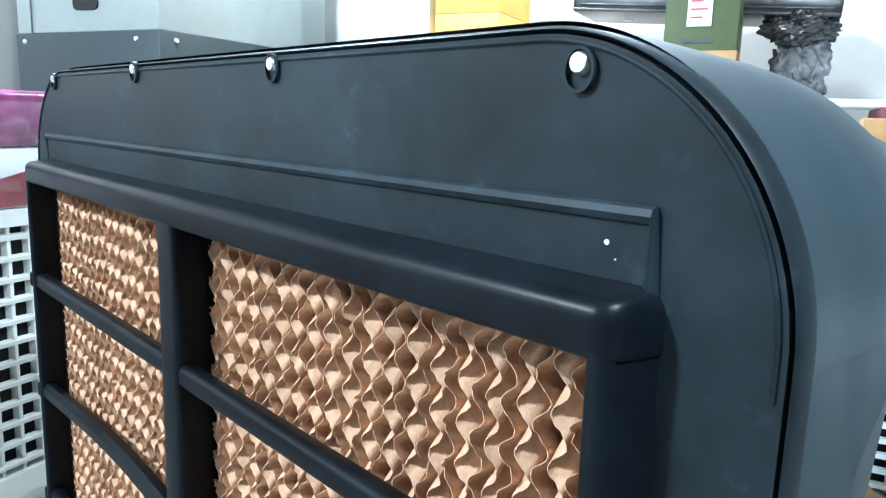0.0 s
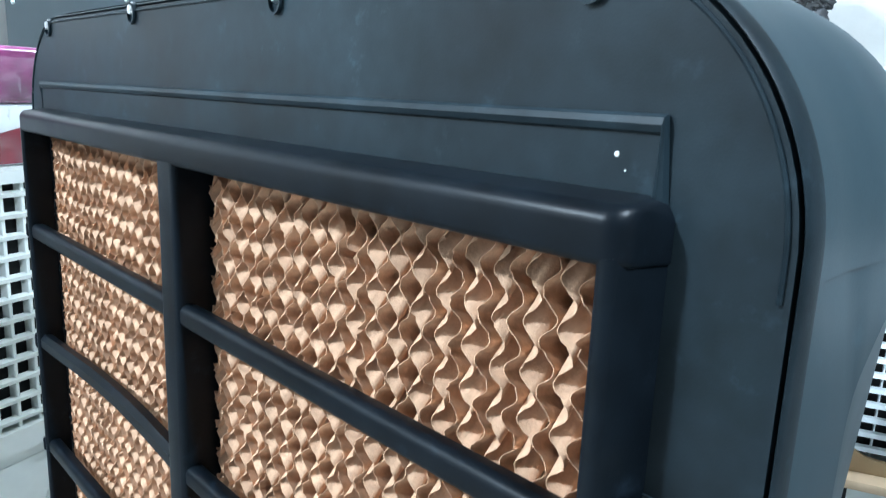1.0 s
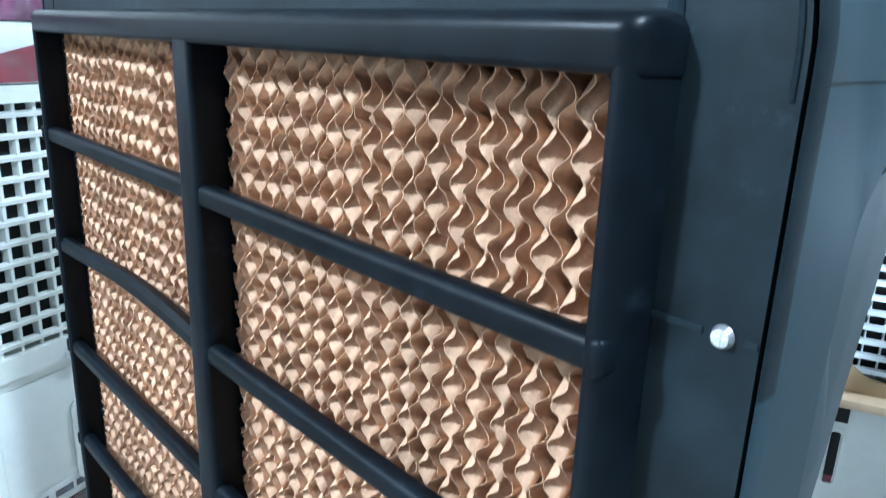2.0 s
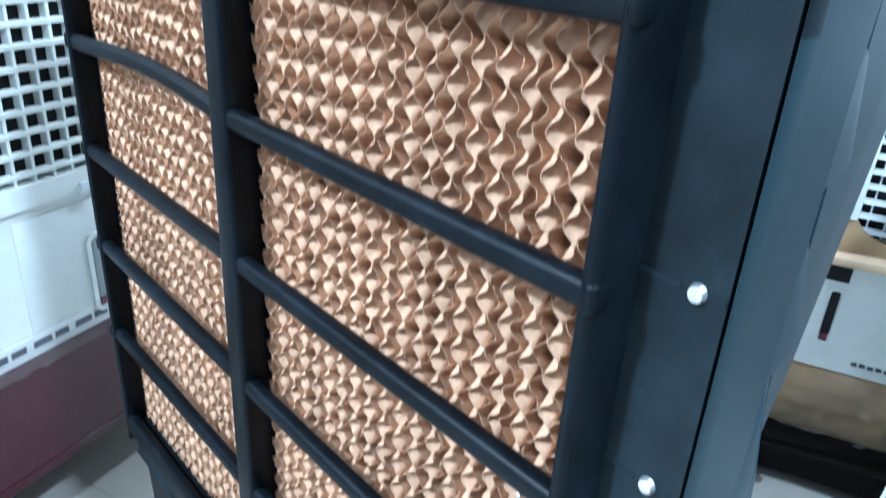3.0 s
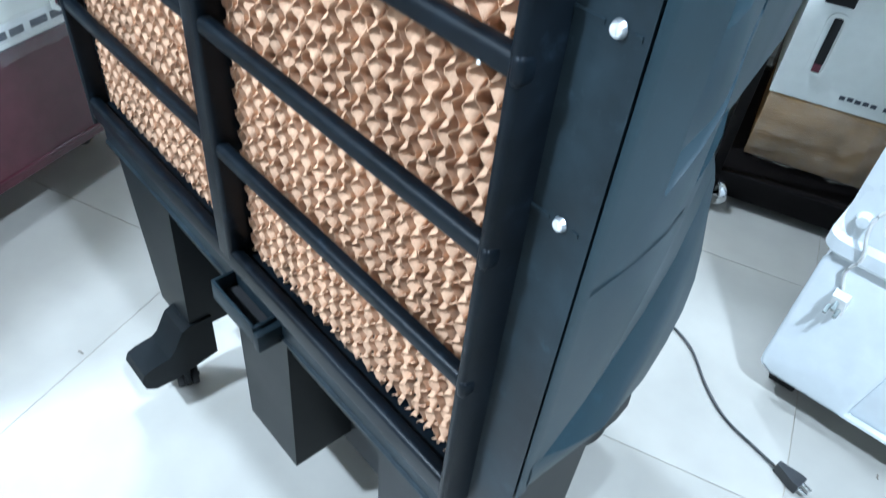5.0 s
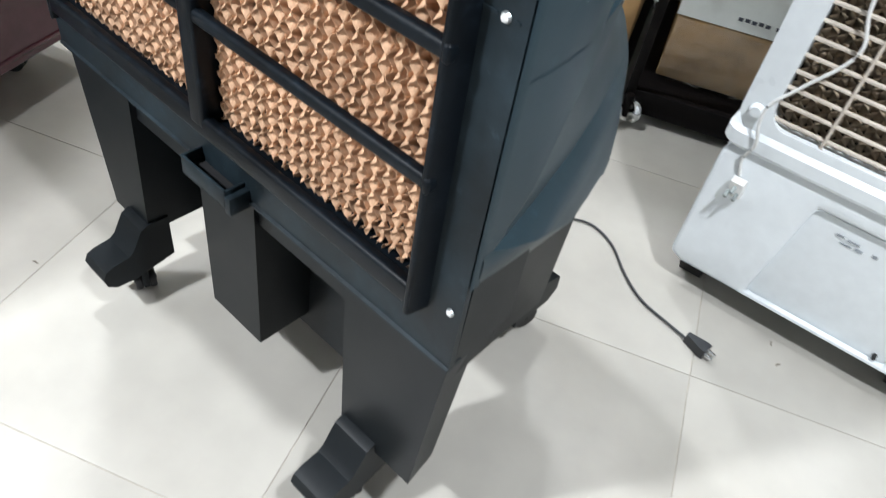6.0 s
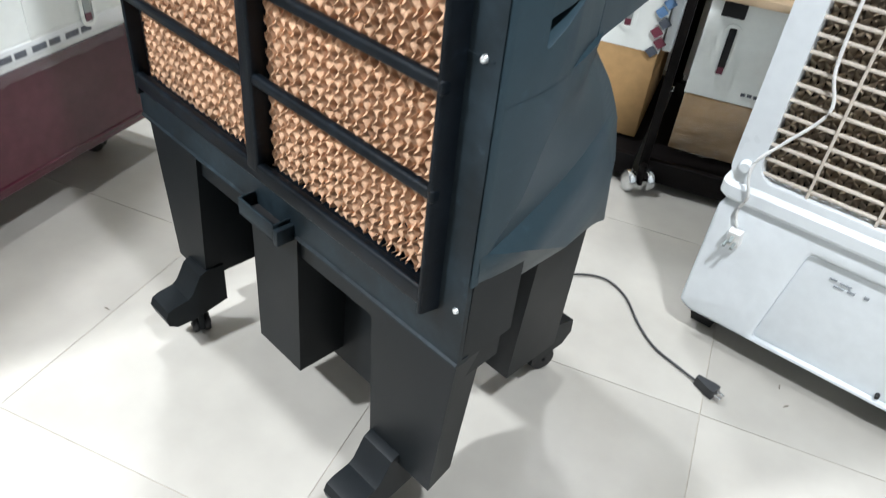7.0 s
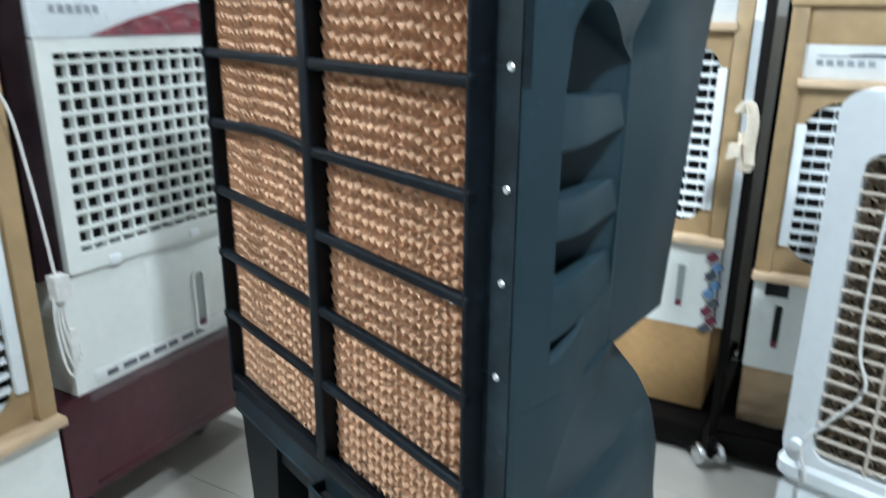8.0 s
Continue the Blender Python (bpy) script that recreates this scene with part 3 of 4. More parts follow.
# base under the housing
loops = []
for z, k in ((0.452, 0.0), (0.600, 0.004)):
    half = [(0.399 + k * 0.5, 0.0095), (0.396, 0.106), (0.330, 0.110), (0.20, 0.112), (0, 0.112)]
    loops.append([(x, y, z) for x, y in half] + [(-x, y, z) for x, y in half[-2::-1]])
part("base_block", bevel_all(loft(loops), 0.004, 2, 25), BASE, cooler, "charcoal plastic base block")
loops = []
for z, k in ((0.40, 0.0), (0.456, 0.0)):
    half = [(0.388, 0.016), (0.386, 0.100), (0.330, 0.104), (0.20, 0.106), (0, 0.106)]
    loops.append([(x, y, z) for x, y in half] + [(-x, y, z) for x, y in half[-2::-1]])
part("base_skirt", bevel_all(loft(loops), 0.003, 2, 25), BASE, cooler)
# lower apron of the panel: two ledges
part("panel_ledge", bevel_all(loft([[(s * HW, -0.003, 0.452), (s * HW, -0.003, 0.455), (s * HW, 0.002, 0.460), (s * HW, 0.02, 0.460), (s * HW, 0.02, 0.452)] for s in (-1, 1)]), 0.0015), PANEL, cooler)
part("core_tank", bevel_all(loft([[(-0.245, 0.11, z), (0.13, 0.11, z), (0.13, 0.36, z), (-0.245, 0.36, z)] for z in (0.10, 0.42)]), 0.006), BASE, cooler)
part("core_block", bevel_all(loft([[(-0.235, 0.20, z), (0.235, 0.20, z), (0.225, 0.46, z), (-0.225, 0.46, z)] for z in (0.40, 0.55)]), 0.006), BASE, cooler)


def leg(x0, x1, y0, y1, z0, ztop, taper, name="leg"):
    """A hollow-looking tapered leg; taper: how far foot edges draw in (left, right, front, back)."""
    l, r, f, b = taper
    loops = [[(x0 + l, y0 + f, z0), (x1 - r, y0 + f, z0), (x1 - r, y1 - b, z0), (x0 + l, y1 - b, z0)],
             [(x0, y0, ztop), (x1, y0, ztop), (x1, y1, ztop), (x0, y1, ztop)]]
    return part(name, bevel_all(loft(loops), 0.005, 2), BASE, cooler)


def castor(x, y, parent, z_top=0.075, r=0.026, turn=20, wheel_mat=RUBBER, fork_mat=BASE, wide=0.006, gap=0.006):
    cst = new("castor")
    cst.parent = parent
    cst.matrix_basis = pose(x, y, 0, 0, 0, turn)
    for dx in (-gap - wide, gap + wide):
        part("wheel", lathe([(r * 0.4, -wide), (r * 0.92, -wide), (r, -wide * 0.5), (r, wide * 0.5), (r * 0.92, wide), (r * 0.4, wide)], pose(dx, 0.01, r + 0.0005, 0, 90, 0), 18), wheel_mat, cst)
    bm = bmesh.new()
    add_tube(bm, [(-gap - 0.014, 0.01, r), (gap + 0.014, 0.01, r)], 0.004, 8)
    add_box(bm, -0.006, 0.006, -0.012, 0.016, r * 0.8, z_top - 0.012, 0.003)
    add_disc(bm, (0, 0, z_top - 0.014), (0, 0, 1), 0.012, 0.012, 0.016, 12)
    part("fork", bm, fork_mat, cst)
    return cst


def foot(x0, x1, s):
    """Stepped castor housing in front of a rear leg."""
    prof = [(0.046, 0.082), (-0.030, 0.066), (-0.066, 0.068), (-0.082, 0.080), (-0.086, 0.098), (-0.080, 0.112), (-0.066, 0.118), (-0.036, 0.122), (-0.026, 0.130), (-0.006, 0.166), (0.006, 0.172), (0.046, 0.172)]
    bm = loft([[(x, y, z) for y, z in prof] for x in (x0, x1)])
    return part("foot", bevel_all(bm, 0.006, 3, 12), BASE, cooler, "stepped foot over a castor", 30)


for s in (1, -1):
    # the outer corner of a rear leg is cut off slantwise behind
    loops = []
    for z, (xi, xo, ya, yb, yc) in ((0.150, (0.236 if s > 0 else 0.262, 0.372 if s > 0 else 0.364, 0.010, 0.066, 0.120)), (0.458, (0.231, 0.396 if s > 0 else 0.392, 0.006, 0.066, 0.120))):
        loops.append([(s * xi, ya, z), (s * xo, ya, z), (s * (xo - 0.008), yb, z), (s * (xi + 0.040), yc, z), (s * xi, yc, z)])
    part("rear_leg", bevel_all(loft(loops), 0.004, 2), BASE, cooler)
leg(-0.068, 0.056, 0.008, 0.20, 0.136, 0.458, (-0.012, 0.014, 0.006, 0.03), "middle_leg")
foot(0.240, 0.306, 1)
foot(-0.318, -0.256, -1)
for s in (1, -1):
    leg(*sorted((s * 0.16, s * 0.308)), 0.285, 0.405, 0.098, 0.460, (0.01, 0.036, 0.03, -0.055) if s > 0 else (0.036, 0.01, 0.03, -0.055), "front_leg")
    part("front_foot", bevel_all(loft([[(x, y, z) for y, z in ((0.40, 0.07), (0.50, 0.07), (0.525, 0.09), (0.52, 0.125), (0.47, 0.14), (0.44, 0.17), (0.40, 0.17))] for x in (s * 0.19, s * 0.268)]), 0.006, 2, 15), BASE, cooler)
    castor(s * 0.280, -0.006, cooler, 0.078, 0.019, 70)
    castor(s * 0.232, 0.465, cooler, 0.078, 0.028, -15)

# handle slot on the apron
pull = new("drain_handle")
pull.parent = cooler
pull["label"] = "black slotted pull on the panel's lower edge"
bm = bmesh.new()
hx0, hx1 = -0.040, 0.053
add_box(bm, hx0, hx1, -0.030, -0.026, 0.450, 0.480, 0.0015)
add_box(bm, hx0, hx0 + 0.004, -0.030, 0.004, 0.450, 0.480, 0.0015)
add_box(bm, hx1 - 0.004, hx1, -0.030, 0.004, 0.450, 0.480, 0.0015)
add_box(bm, hx0, hx1, -0.030, 0.004, 0.450, 0.454, 0.001)
part("slot_frame", bm, PANEL, pull)
part("end_block", box(hx1 - 0.002, hx1 + 0.010, -0.031, 0.003, 0.446, 0.474, 0.003), PANEL, pull)
# shade in the slot, put in as a near-black slab
part("slot_inside", box(hx0 + 0.004, hx1 - 0.004, -0.0255, -0.0005, 0.4545, 0.460), DARK, pull, "dark slab standing in for the shade in the pull")

# power cord of the big cooler
lead = thing("power_cord", "black power cord with moulded plug lying on the floor", "cable")
route = [(-0.30, 0.50, 0.22), (-0.31, 0.60, 0.10), (-0.305, 0.70, 0.020), (-0.27, 0.785, 0.0055), (-0.216, 0.822, 0.0055), (-0.147, 0.806, 0.0055), (-0.074, 0.750, 0.0055), (-0.009, 0.714, 0.0055), (0.063, 0.702, 0.0055), (0.112, 0.694, 0.008)]
part("cord", tube(smooth_path(route, 8), 0.0026, 8), CORD_BLACK, lead)
plug = part("plug", bevel_all(loft([[Vector((0.118, 0.693, 0.012)) + Matrix.Rotation(radians(-95), 3, "Z") @ Vector((x, y, z)) for x, z in ((-w, -0.010), (w, -0.010), (w, 0.012), (-w, 0.012))] for y, w in ((-0.012, 0.005), (0.006, 0.009), (0.024, 0.0135), (0.036, 0.0135))]), 0.003), CORD_BLACK, lead, "black moulded plug")
bm = bmesh.new()
for dx in (-0.007, 0.007, 0.0):
    a = Vector((0.118, 0.693, 0.012)) + Matrix.Rotation(radians(-95), 3, "Z") @ Vector((dx, 0.036, 0.002 if dx else 0.008))
    b = Vector((0.118, 0.693, 0.012)) + Matrix.Rotation(radians(-95), 3, "Z") @ Vector((dx, 0.052, 0.002 if dx else 0.008))
    add_tube(bm, [a, b], 0.0025, 8)
part("pins", bm, CHROME, plug, "bright metal pins")

# ---------------------------------------------------------------- neighbouring coolers
def bars_of_writing(parent, m, rows, mat, name="printed_line"):
    """Unreadable print as plain bars: (x, z, length, height)."""
    for x, z, l, h in rows:
        bm = box(x, x + l, -0.0012, 0.0004, z, z + h)
        ob = part(name, bm, mat, parent)
        ob.matrix_basis = m


def level_gauge(parent, x, z0, z1, y, glass=DARK):
    g = new("water_gauge")
    g.parent = parent
    part("gauge_frame", plate_with_hole(round_rect(x, x + 0.045, z0, z1, 0.02), round_rect(x + 0.009, x + 0.036, z0 + 0.009, z1 - 0.009, 0.013), y - 0.005, y), OFFWHITE, g)
    part("gauge_window", box(x + 0.013, x + 0.032, y - 0.003, y + 0.001, z0 + 0.03, z1 - 0.012, 0.001), glass, g, "water level window")
    part("gauge_float", box(x + 0.014, x + 0.031, y - 0.004, y + 0.001, z0 + 0.012, z0 + 0.03, 0.001), MAROON_BOX, g, "red float mark")
    return g


def louvre_grille(parent, x0, x1, z0, z1, y, pitch_z, pitch_x, mat, r, depth=0.016, tilt=0.001):
    """Slats across and thin uprights behind them, over a dark sheet that stands in for the shade inside."""
    g = new("louvre_grille")
    g.parent = parent
    part("inside", box(x0 - 0.01, x1 + 0.01, y + depth + 0.03, y + depth + 0.035, z0 - 0.01, z1 + 0.01), DARK, g, "dark sheet standing in for the shade inside")
    n = max(2, round((z1 - z0) / pitch_z))
    slat = loft([[(x, y, -0.0055), (x, y + 0.002, 0.0045), (x, y + depth, 0.0040 + tilt), (x, y + depth, -0.0005 + tilt)] for x in (x0 - 0.004, x1 + 0.004)])
    me = finish(slat, "slat", mat)
    for i in range(n):
        share("slat", me, g, pose(0, 0, z0 + (i + 0.5) * (z1 - z0) / n))
    k = max(1, round((x1 - x0) / pitch_x))
    up = finish(box(-0.0016, 0.0016, y + depth, y + depth + 0.014, z0 - 0.004, z1 + 0.004), "upright", mat)
    for i in range(1, k):
        share("upright", up, g, pose(x0 + i * (x1 - x0) / k, 0, 0))
    return g


def tan_cooler(m, w, dz=0.0, shelf=1.030, top=1.292, tank_z=0.286, gauge_x=0.055, glass=DARK, label="tan laminate air cooler with white louvres and tank on a carton"):
    """dz lifts the tank and the foot of the louvres; shelf, top: heights of the trim over the louvres and of the lid."""
    c = thing("desert_cooler", label, "air cooler", m, group="display coolers")
    z = lambda h: h + dz
    d, st = 0.50, 0.042
    strip = min(shelf + 0.106, top - 0.022)
    part("tank", bevel_all(loft([[(0.004, 0.004, a), (w - 0.004, 0.004, a), (w - 0.004, d, a), (0.004, d, a)] for a in (z(tank_z), z(0.546))]), 0.008), OFFWHITE, c, "white water tank")
    part("tank_lip", box(-0.004, w + 0.004, -0.028, 0.05, z(0.546), z(0.568), 0.005), TAN_LIGHT, c, "light tan edging strip")
    part("cabinet_back", box(0.0, w, 0.10, d, z(0.568), top - 0.002, 0.004), OFFWHITE, c, "cream side and back panels")
    for x0 in (0.0, w - st):
        part("stile", box(x0, x0 + st, 0.0, 0.10, z(0.568), top - 0.002, 0.004), TAN, c)
    if top - strip > 0.04:
        part("top_panel", box(st, w - st, 0.012, 0.10, strip, top - 0.002, 0.003), TAN, c)
    part("top_trim", box(-0.004, w + 0.004, -0.010, 0.02, top - 0.024, top, 0.004), TAN, c)
    part("name_strip", box(st, w - st, 0.014, 0.10, shelf + 0.022, strip, 0.002), LABEL, c, "white name strip with dark print")
    part("shelf_trim", box(st - 0.006, w - st + 0.006, -0.012, 0.05, shelf, shelf + 0.022, 0.004), TAN_LIGHT, c)
    outer = [(w - st, z(0.568)), (w - st, shelf), (st, shelf), (st, z(0.568))]
    ix0, ix1, iz0, iz1 = st + 0.022, w - st - 0.022, z(0.60), shelf - 0.035
    ctr = (w / 2, (iz0 + iz1) / 2)
    part("surround", plate_with_hole(rays(outer, ctr, 160), rays(round_rect(ix0, ix1, iz0, iz1, 0.085, 8), ctr, 160), 0.02, 0.032), TAN, c)
    for x in (ix0 - 0.016, ix1 - 0.010):
        part("white_edge", box(x, x + 0.026, 0.006, 0.024, iz0 + 0.045, iz1 - 0.06, 0.004), WHITE, c, "white upright trim")
    louvre_grille(c, ix0, ix1, iz0, iz1, 0.033, 0.034, 0.034, WHITE, 0.085)
    level_gauge(c, gauge_x, z(0.335), z(0.485), 0.004, glass)
    if gauge_x < 0.1:
        part("maker_badge", box(0.035, 0.095, -0.001, 0.004, z(0.500), z(0.540), 0.002), DARK, c, "small black badge")
    bars_of_writing(c, pose(0, 0.003, z(0.30)), [(0.15 + 0.017 * k, 0.001 * (k % 2), 0.012, 0.009) for k in range(5)] + [(0.245 + 0.016 * k, 0.0, 0.011, 0.009) for k in range(4)], INK)
    bars_of_writing(c, pose(0, 0.013, shelf + 0.055), [(st + 0.03 + 0.023 * k, 0.0, 0.015, 0.014) for k in range(6)] + [(st + 0.03, 0.022, 0.17, 0.003)], INK_FAINT)
    part("print_swoosh", tube(smooth_path([(st + 0.10, 0.0128, shelf + 0.080), (st + 0.16, 0.0128, shelf + 0.084), (st + 0.20, 0.0128, shelf + 0.076), (st + 0.205, 0.0128, shelf + 0.060)], 6), 0.0022, 6), INK, c)
    return c


def trolley(m, w, post=1.30, d=0.54, posts=True, inner=True):
    t = thing("display_trolley", "black steel display trolley on chrome castors", "trolley", m, group="display trolleys")
    # front rail, deepened downwards to stand in for the shadow under the deck too
    part("frame_rail", box(0, w, -0.012, 0.012, 0.026, 0.092, 0.002), BLACKSTEEL, t)
    part("frame_rail", box(0, w, d - 0.012, d + 0.012, 0.066, 0.092, 0.002), BLACKSTEEL, t)
    part("deck", box(0.0, w, 0.012, d - 0.012, 0.070, 0.086), BLACKSTEEL, t)
    for x in (0.0, w):
        for y in (0.0, d):
            if posts:
                part("post", box(x - 0.0125, x + 0.0125, y - 0.0125, y + 0.0125, 0.066, post, 0.002), BLACKSTEEL, t)
            if inner or x == 0.0 or y > 0.1:
                castor(x + (0.004 if x == 0 else -0.004), y + (-0.044 if y == 0 else 0.044), t, 0.090, 0.034, 30, CHROME, BLACKSTEEL, 0.011, 0.017)
    return t


def carton(name, label, m, w, d, h, mat, tape=None):
    c = thing(name, label, "carton", m)
    part("box_body", box(0, w, 0, d, 0, h, 0.004, 2), mat, c)
    if w > 0.5 and h > 0.15:
        part("tape", box(w * 0.42, w * 0.42 + 0.055, -0.0016, 0.002, 0.004, h - 0.004), FILM, c, "strip of clear parcel tape")
    if tape:
        part("tape", box(w / 2 - 0.025, w / 2 + 0.025, -0.0012, d + 0.0012, h * 0.55, h + 0.0012), tape, c, "parcel tape")
        part("flap_seam", box(0.0, w, d / 2 - 0.0015, d / 2 + 0.0015, h - 0.001, h + 0.0006), INK, c)
    return c


# behind: two tan coolers in a row
ROW = 1.43
ca = carton("cooler_carton", "golden brown carton under a tan cooler", room(-0.60, ROW + 0.005, 0.094), 0.645, 0.48, 0.264, CARTON)
ta = tan_cooler(room(-0.60, ROW, 0.0), 0.650, 0.072, 1.205, 1.322, gauge_x=0.520, glass=STEEL, label="tan laminate air cooler with white louvres beside a black post")
part("side_flange", box(0.651, 0.676, 0.004, 0.10, 0.37, 1.318, 0.003), WHITE, ta, "white edge strip of the side panel")
trolley(room(-0.585, 1.338, 0.0), 0.655, posts=False, d=0.62, inner=False)
cb = carton("cooler_carton", "brown carton in shiny plastic wrap under a tan cooler", room(0.145, ROW + 0.005, 0.094), 0.60, 0.48, 0.176, CARTON_DARK)
tan_cooler(room(0.138, ROW, 0.0), 0.610, -0.002, 1.070, 1.292, 0.274)
trolley(room(0.098, 1.338, 0.0), 0.70, d=0.62)
# zigzag of coloured print down the cream side tank
zz = thing("paper_bunting", "zigzag strip of red and blue paper on a white tank", "decoration", room(0.034, ROW - 0.006, 0.352))
for k in range(9):
    col = (INK, MAROON_BOX, MAROON_BOX, INK, INK_BLUE, INK_BLUE, INK, INK_BLUE, MAROON_BOX)[k]
    x = 0.008 * (1 if k % 2 else -1)
    part("strip", bevel_all(loft([[(x, y, 0.0275 * k - 0.004), (x + 0.018, y, 0.0275 * k + 0.013), (x, y, 0.0275 * k + 0.030), (x - 0.018, y, 0.0275 * k + 0.013)] for y in (-0.003 - 0.0015 * (k % 2), 0.001)]), 0.0006, 1), col, zz)

# cord bundle on the post
bundle = thing("cord_bundle", "cream power cord tied in a bundle on a black post", "cable", room(0.082, 1.310, 0.040))
for k in range(4):
    dx = 0.007 * k - 0.012
    part("cord_loop", tube(smooth_path([(dx - 0.02, 0.004 * k, 0.97), (dx, 0, 0.995), (dx + 0.014, 0.0, 0.95), (dx + 0.012, 0.003 * k, 0.88), (dx + 0.016, 0, 0.84), (dx + 0.004, 0, 0.825), (dx, 0.01, 0.87), (dx - 0.004, 0.01, 0.92)], 6), 0.0045, 6), CORD_CREAM, bundle)
part("plug_top", bevel_all(loft([[(-0.040, y, 0.85), (-0.008, y, 0.862), (-0.006, y, 0.895), (-0.036, y, 0.89)] for y in (-0.022, 0.008)]), 0.005), CORD_CREAM, bundle, "white plug")

# left row: a maroon and white cooler
LEFT = -1.136
mc = thing("desert_cooler", "white and maroon air cooler with a square grid, wrapped in film", "air cooler", room(LEFT, 0.235, 0.0, 90), group="display coolers")
W = 0.60
D = 0.50
part("skirt", bevel_all(loft([[(-0.07, -0.004, z), (W, -0.004, z), (W, D, z), (-0.07, D, z)] for z in (0.145, 0.402)]), 0.006), MAROON, mc, "glossy maroon skirt")
part("skirt_bead", box(-0.003, W + 0.003, -0.008, 0.01, 0.16, 0.17, 0.002), MAROON, mc)
part("tank", bevel_all(loft([[(-0.018, 0.0, z), (W - 0.004, 0.0, z), (W - 0.004, D, z), (-0.018, D, z)] for z in (0.403, 0.69)]), 0.01), OFFWHITE, mc, "white water tank")
part("tank_inset", box(0.20, W - 0.03, -0.0025, 0.004, 0.44, 0.67, 0.002), OFFWHITE, mc)
part("upper_cabinet", box(0.002, W - 0.002, 0.03, D, 0.69, 1.30, 0.006), MAROON, mc)
fo, fi = round_rect(0.0, W, 0.692, 1.186, 0.008, 4), round_rect(0.036, W - 0.036, 0.732, 1.158, 0.004, 4)
part("grille_frame", bevel_all(plate_with_hole(fo, fi, -0.012, 0.03), 0.004, 2, 40), OFFWHITE, mc, "white square frame")
g = new("square_grid")
g.parent = mc
# near-black sheet before the cabinet front, in place of shade behind the grid
part("inside", box(0.03, W - 0.03, 0.022, 0.027, 0.720, 1.165), DARK, g, "dark sheet standing in for the shade inside")
slat = finish(loft([[(x, -0.004, -0.006), (x, -0.006, 0.001), (x, 0.008, 0.004), (x, 0.008, -0.002)] for x in (0.032, W - 0.032)]), "slat", OFFWHITE)
for i in range(12):
    share("slat", slat, g, pose(0, 0, 0.732 + (i + 0.5) * 0.426 / 12))
upm = finish(box(-0.0032, 0.0032, -0.001, 0.018, 0.729, 1.160, 0.001, 1), "upright", OFFWHITE)
for i in range(1, 14):
    share("upright", upm, g, pose(0.036 + i * (W - 0.072) / 14, 0, 0))
part("name_band", box(0.0, W, -0.006, 0.05, 1.187, 1.285, 0.006), WHITE, mc, "white band with a red swoosh")
part("red_swoosh", bevel_all(loft([[(0.13, y, 1.190), (0.60, y, 1.190), (0.60, y, 1.272), (0.40, y, 1.262), (0.24, y, 1.225)] for y in (-0.0085, -0.004)]), 0.001, 1), RED, mc)
bars_of_writing(mc, pose(0, -0.0075, 1.232), [(0.045 + 0.020 * k, 0.004, 0.012, 0.016) for k in range(6)], INK_FAINT)
part("top_cap", box(-0.004, W + 0.004, -0.010, D, 1.286, 1.378, 0.012, 3), PINK, mc, "mauve plastic-wrapped top")
part("print_strip", box(0.03, W - 0.02, -0.0035, 0.0, 0.414, 0.446, 0.001), LABEL, mc, "pale strip of printed film")
bars_of_writing(mc, pose(0, -0.0028, 0.421), [(0.06 + 0.045 * k, 0.0, 0.030 + 0.008 * (k % 2), 0.014) for k in range(7)], INK)
part("wrapped_flank", bevel_all(loft([[(-0.060, 0.004, z), (-0.003, 0.004, z), (-0.003, D, z), (-0.060, D, z)] for z in (0.69, 1.36)]), 0.008), DARKWRAP, mc, "dark shrink-wrapped flank")
level_gauge(mc, 0.335, 0.43, 0.60, -0.003, STEEL)
for x in (0.10, 0.335, 0.52):
    part("clip", box(x, x + 0.03, -0.018, -0.010, 0.688, 0.710, 0.003), WHITE, mc)
for x in (0.06, W - 0.14):
    for y in (0.17, D - 0.05):
        castor(x, y, mc, 0.147, 0.03, 20, RUBBER, BLACKSTEEL)
# loose clear film over the top and the lower tank
film = thing("plastic_film", "crumpled clear plastic film draped over the maroon cooler", "film", room(LEFT, 0.235, 0.0, 90))


def crumpled(x0, x1, z0, z1, y, amp, nx, nz, seed):
    bm = bmesh.new()
    grid = [[bm.verts.new((x0 + (x1 - x0) * i / nx, y - amp * (0.5 + noise.noise((i * 0.55 + seed, j * 0.55, seed))), z0 + (z1 - z0) * j / nz)) for j in range(nz + 1)] for i in range(nx + 1)]
    for i in range(nx):
        for j in range(nz):
            bm.faces.new((grid[i][j], grid[i + 1][j], grid[i + 1][j + 1], grid[i][j + 1]))
    return bm


part("upper_film", crumpled(-0.005, W, 1.18, 1.36, -0.014, 0.03, 60, 20, 3), FILM, film, angle=80)
part("wrap", crumpled(0.0, 0.6, 0.004, 0.176, -0.003, 0.022, 44, 14, 5), WRAP, cb, "loose clear wrap", angle=80)
part("lower_film", crumpled(0.0, W, 0.385, 0.46, -0.010, 0.012, 50, 6, 9), FILM, film, angle=80)

# further left: another tan cooler with its trolley
tan_cooler(room(LEFT + 0.012, -0.447, 0.0, 90), 0.605, -0.174, 1.000, 1.250, 0.310, label="tan laminate air cooler with white louvres and a hanging cord")
carton("cooler_carton", "golden brown carton under a tan cooler", room(LEFT + 0.020, -0.444, 0.094, 90), 0.60, 0.48, 0.050, CARTON)
trolley(room(LEFT - 0.055, -0.525, 0.0, 90), 0.70, posts=False, d=0.50)
hang = thing("hanging_cord", "white power cord with plug hanging down beside a tan cooler", "cable", room(LEFT + 0.055, 0.15, 0.0, 90))
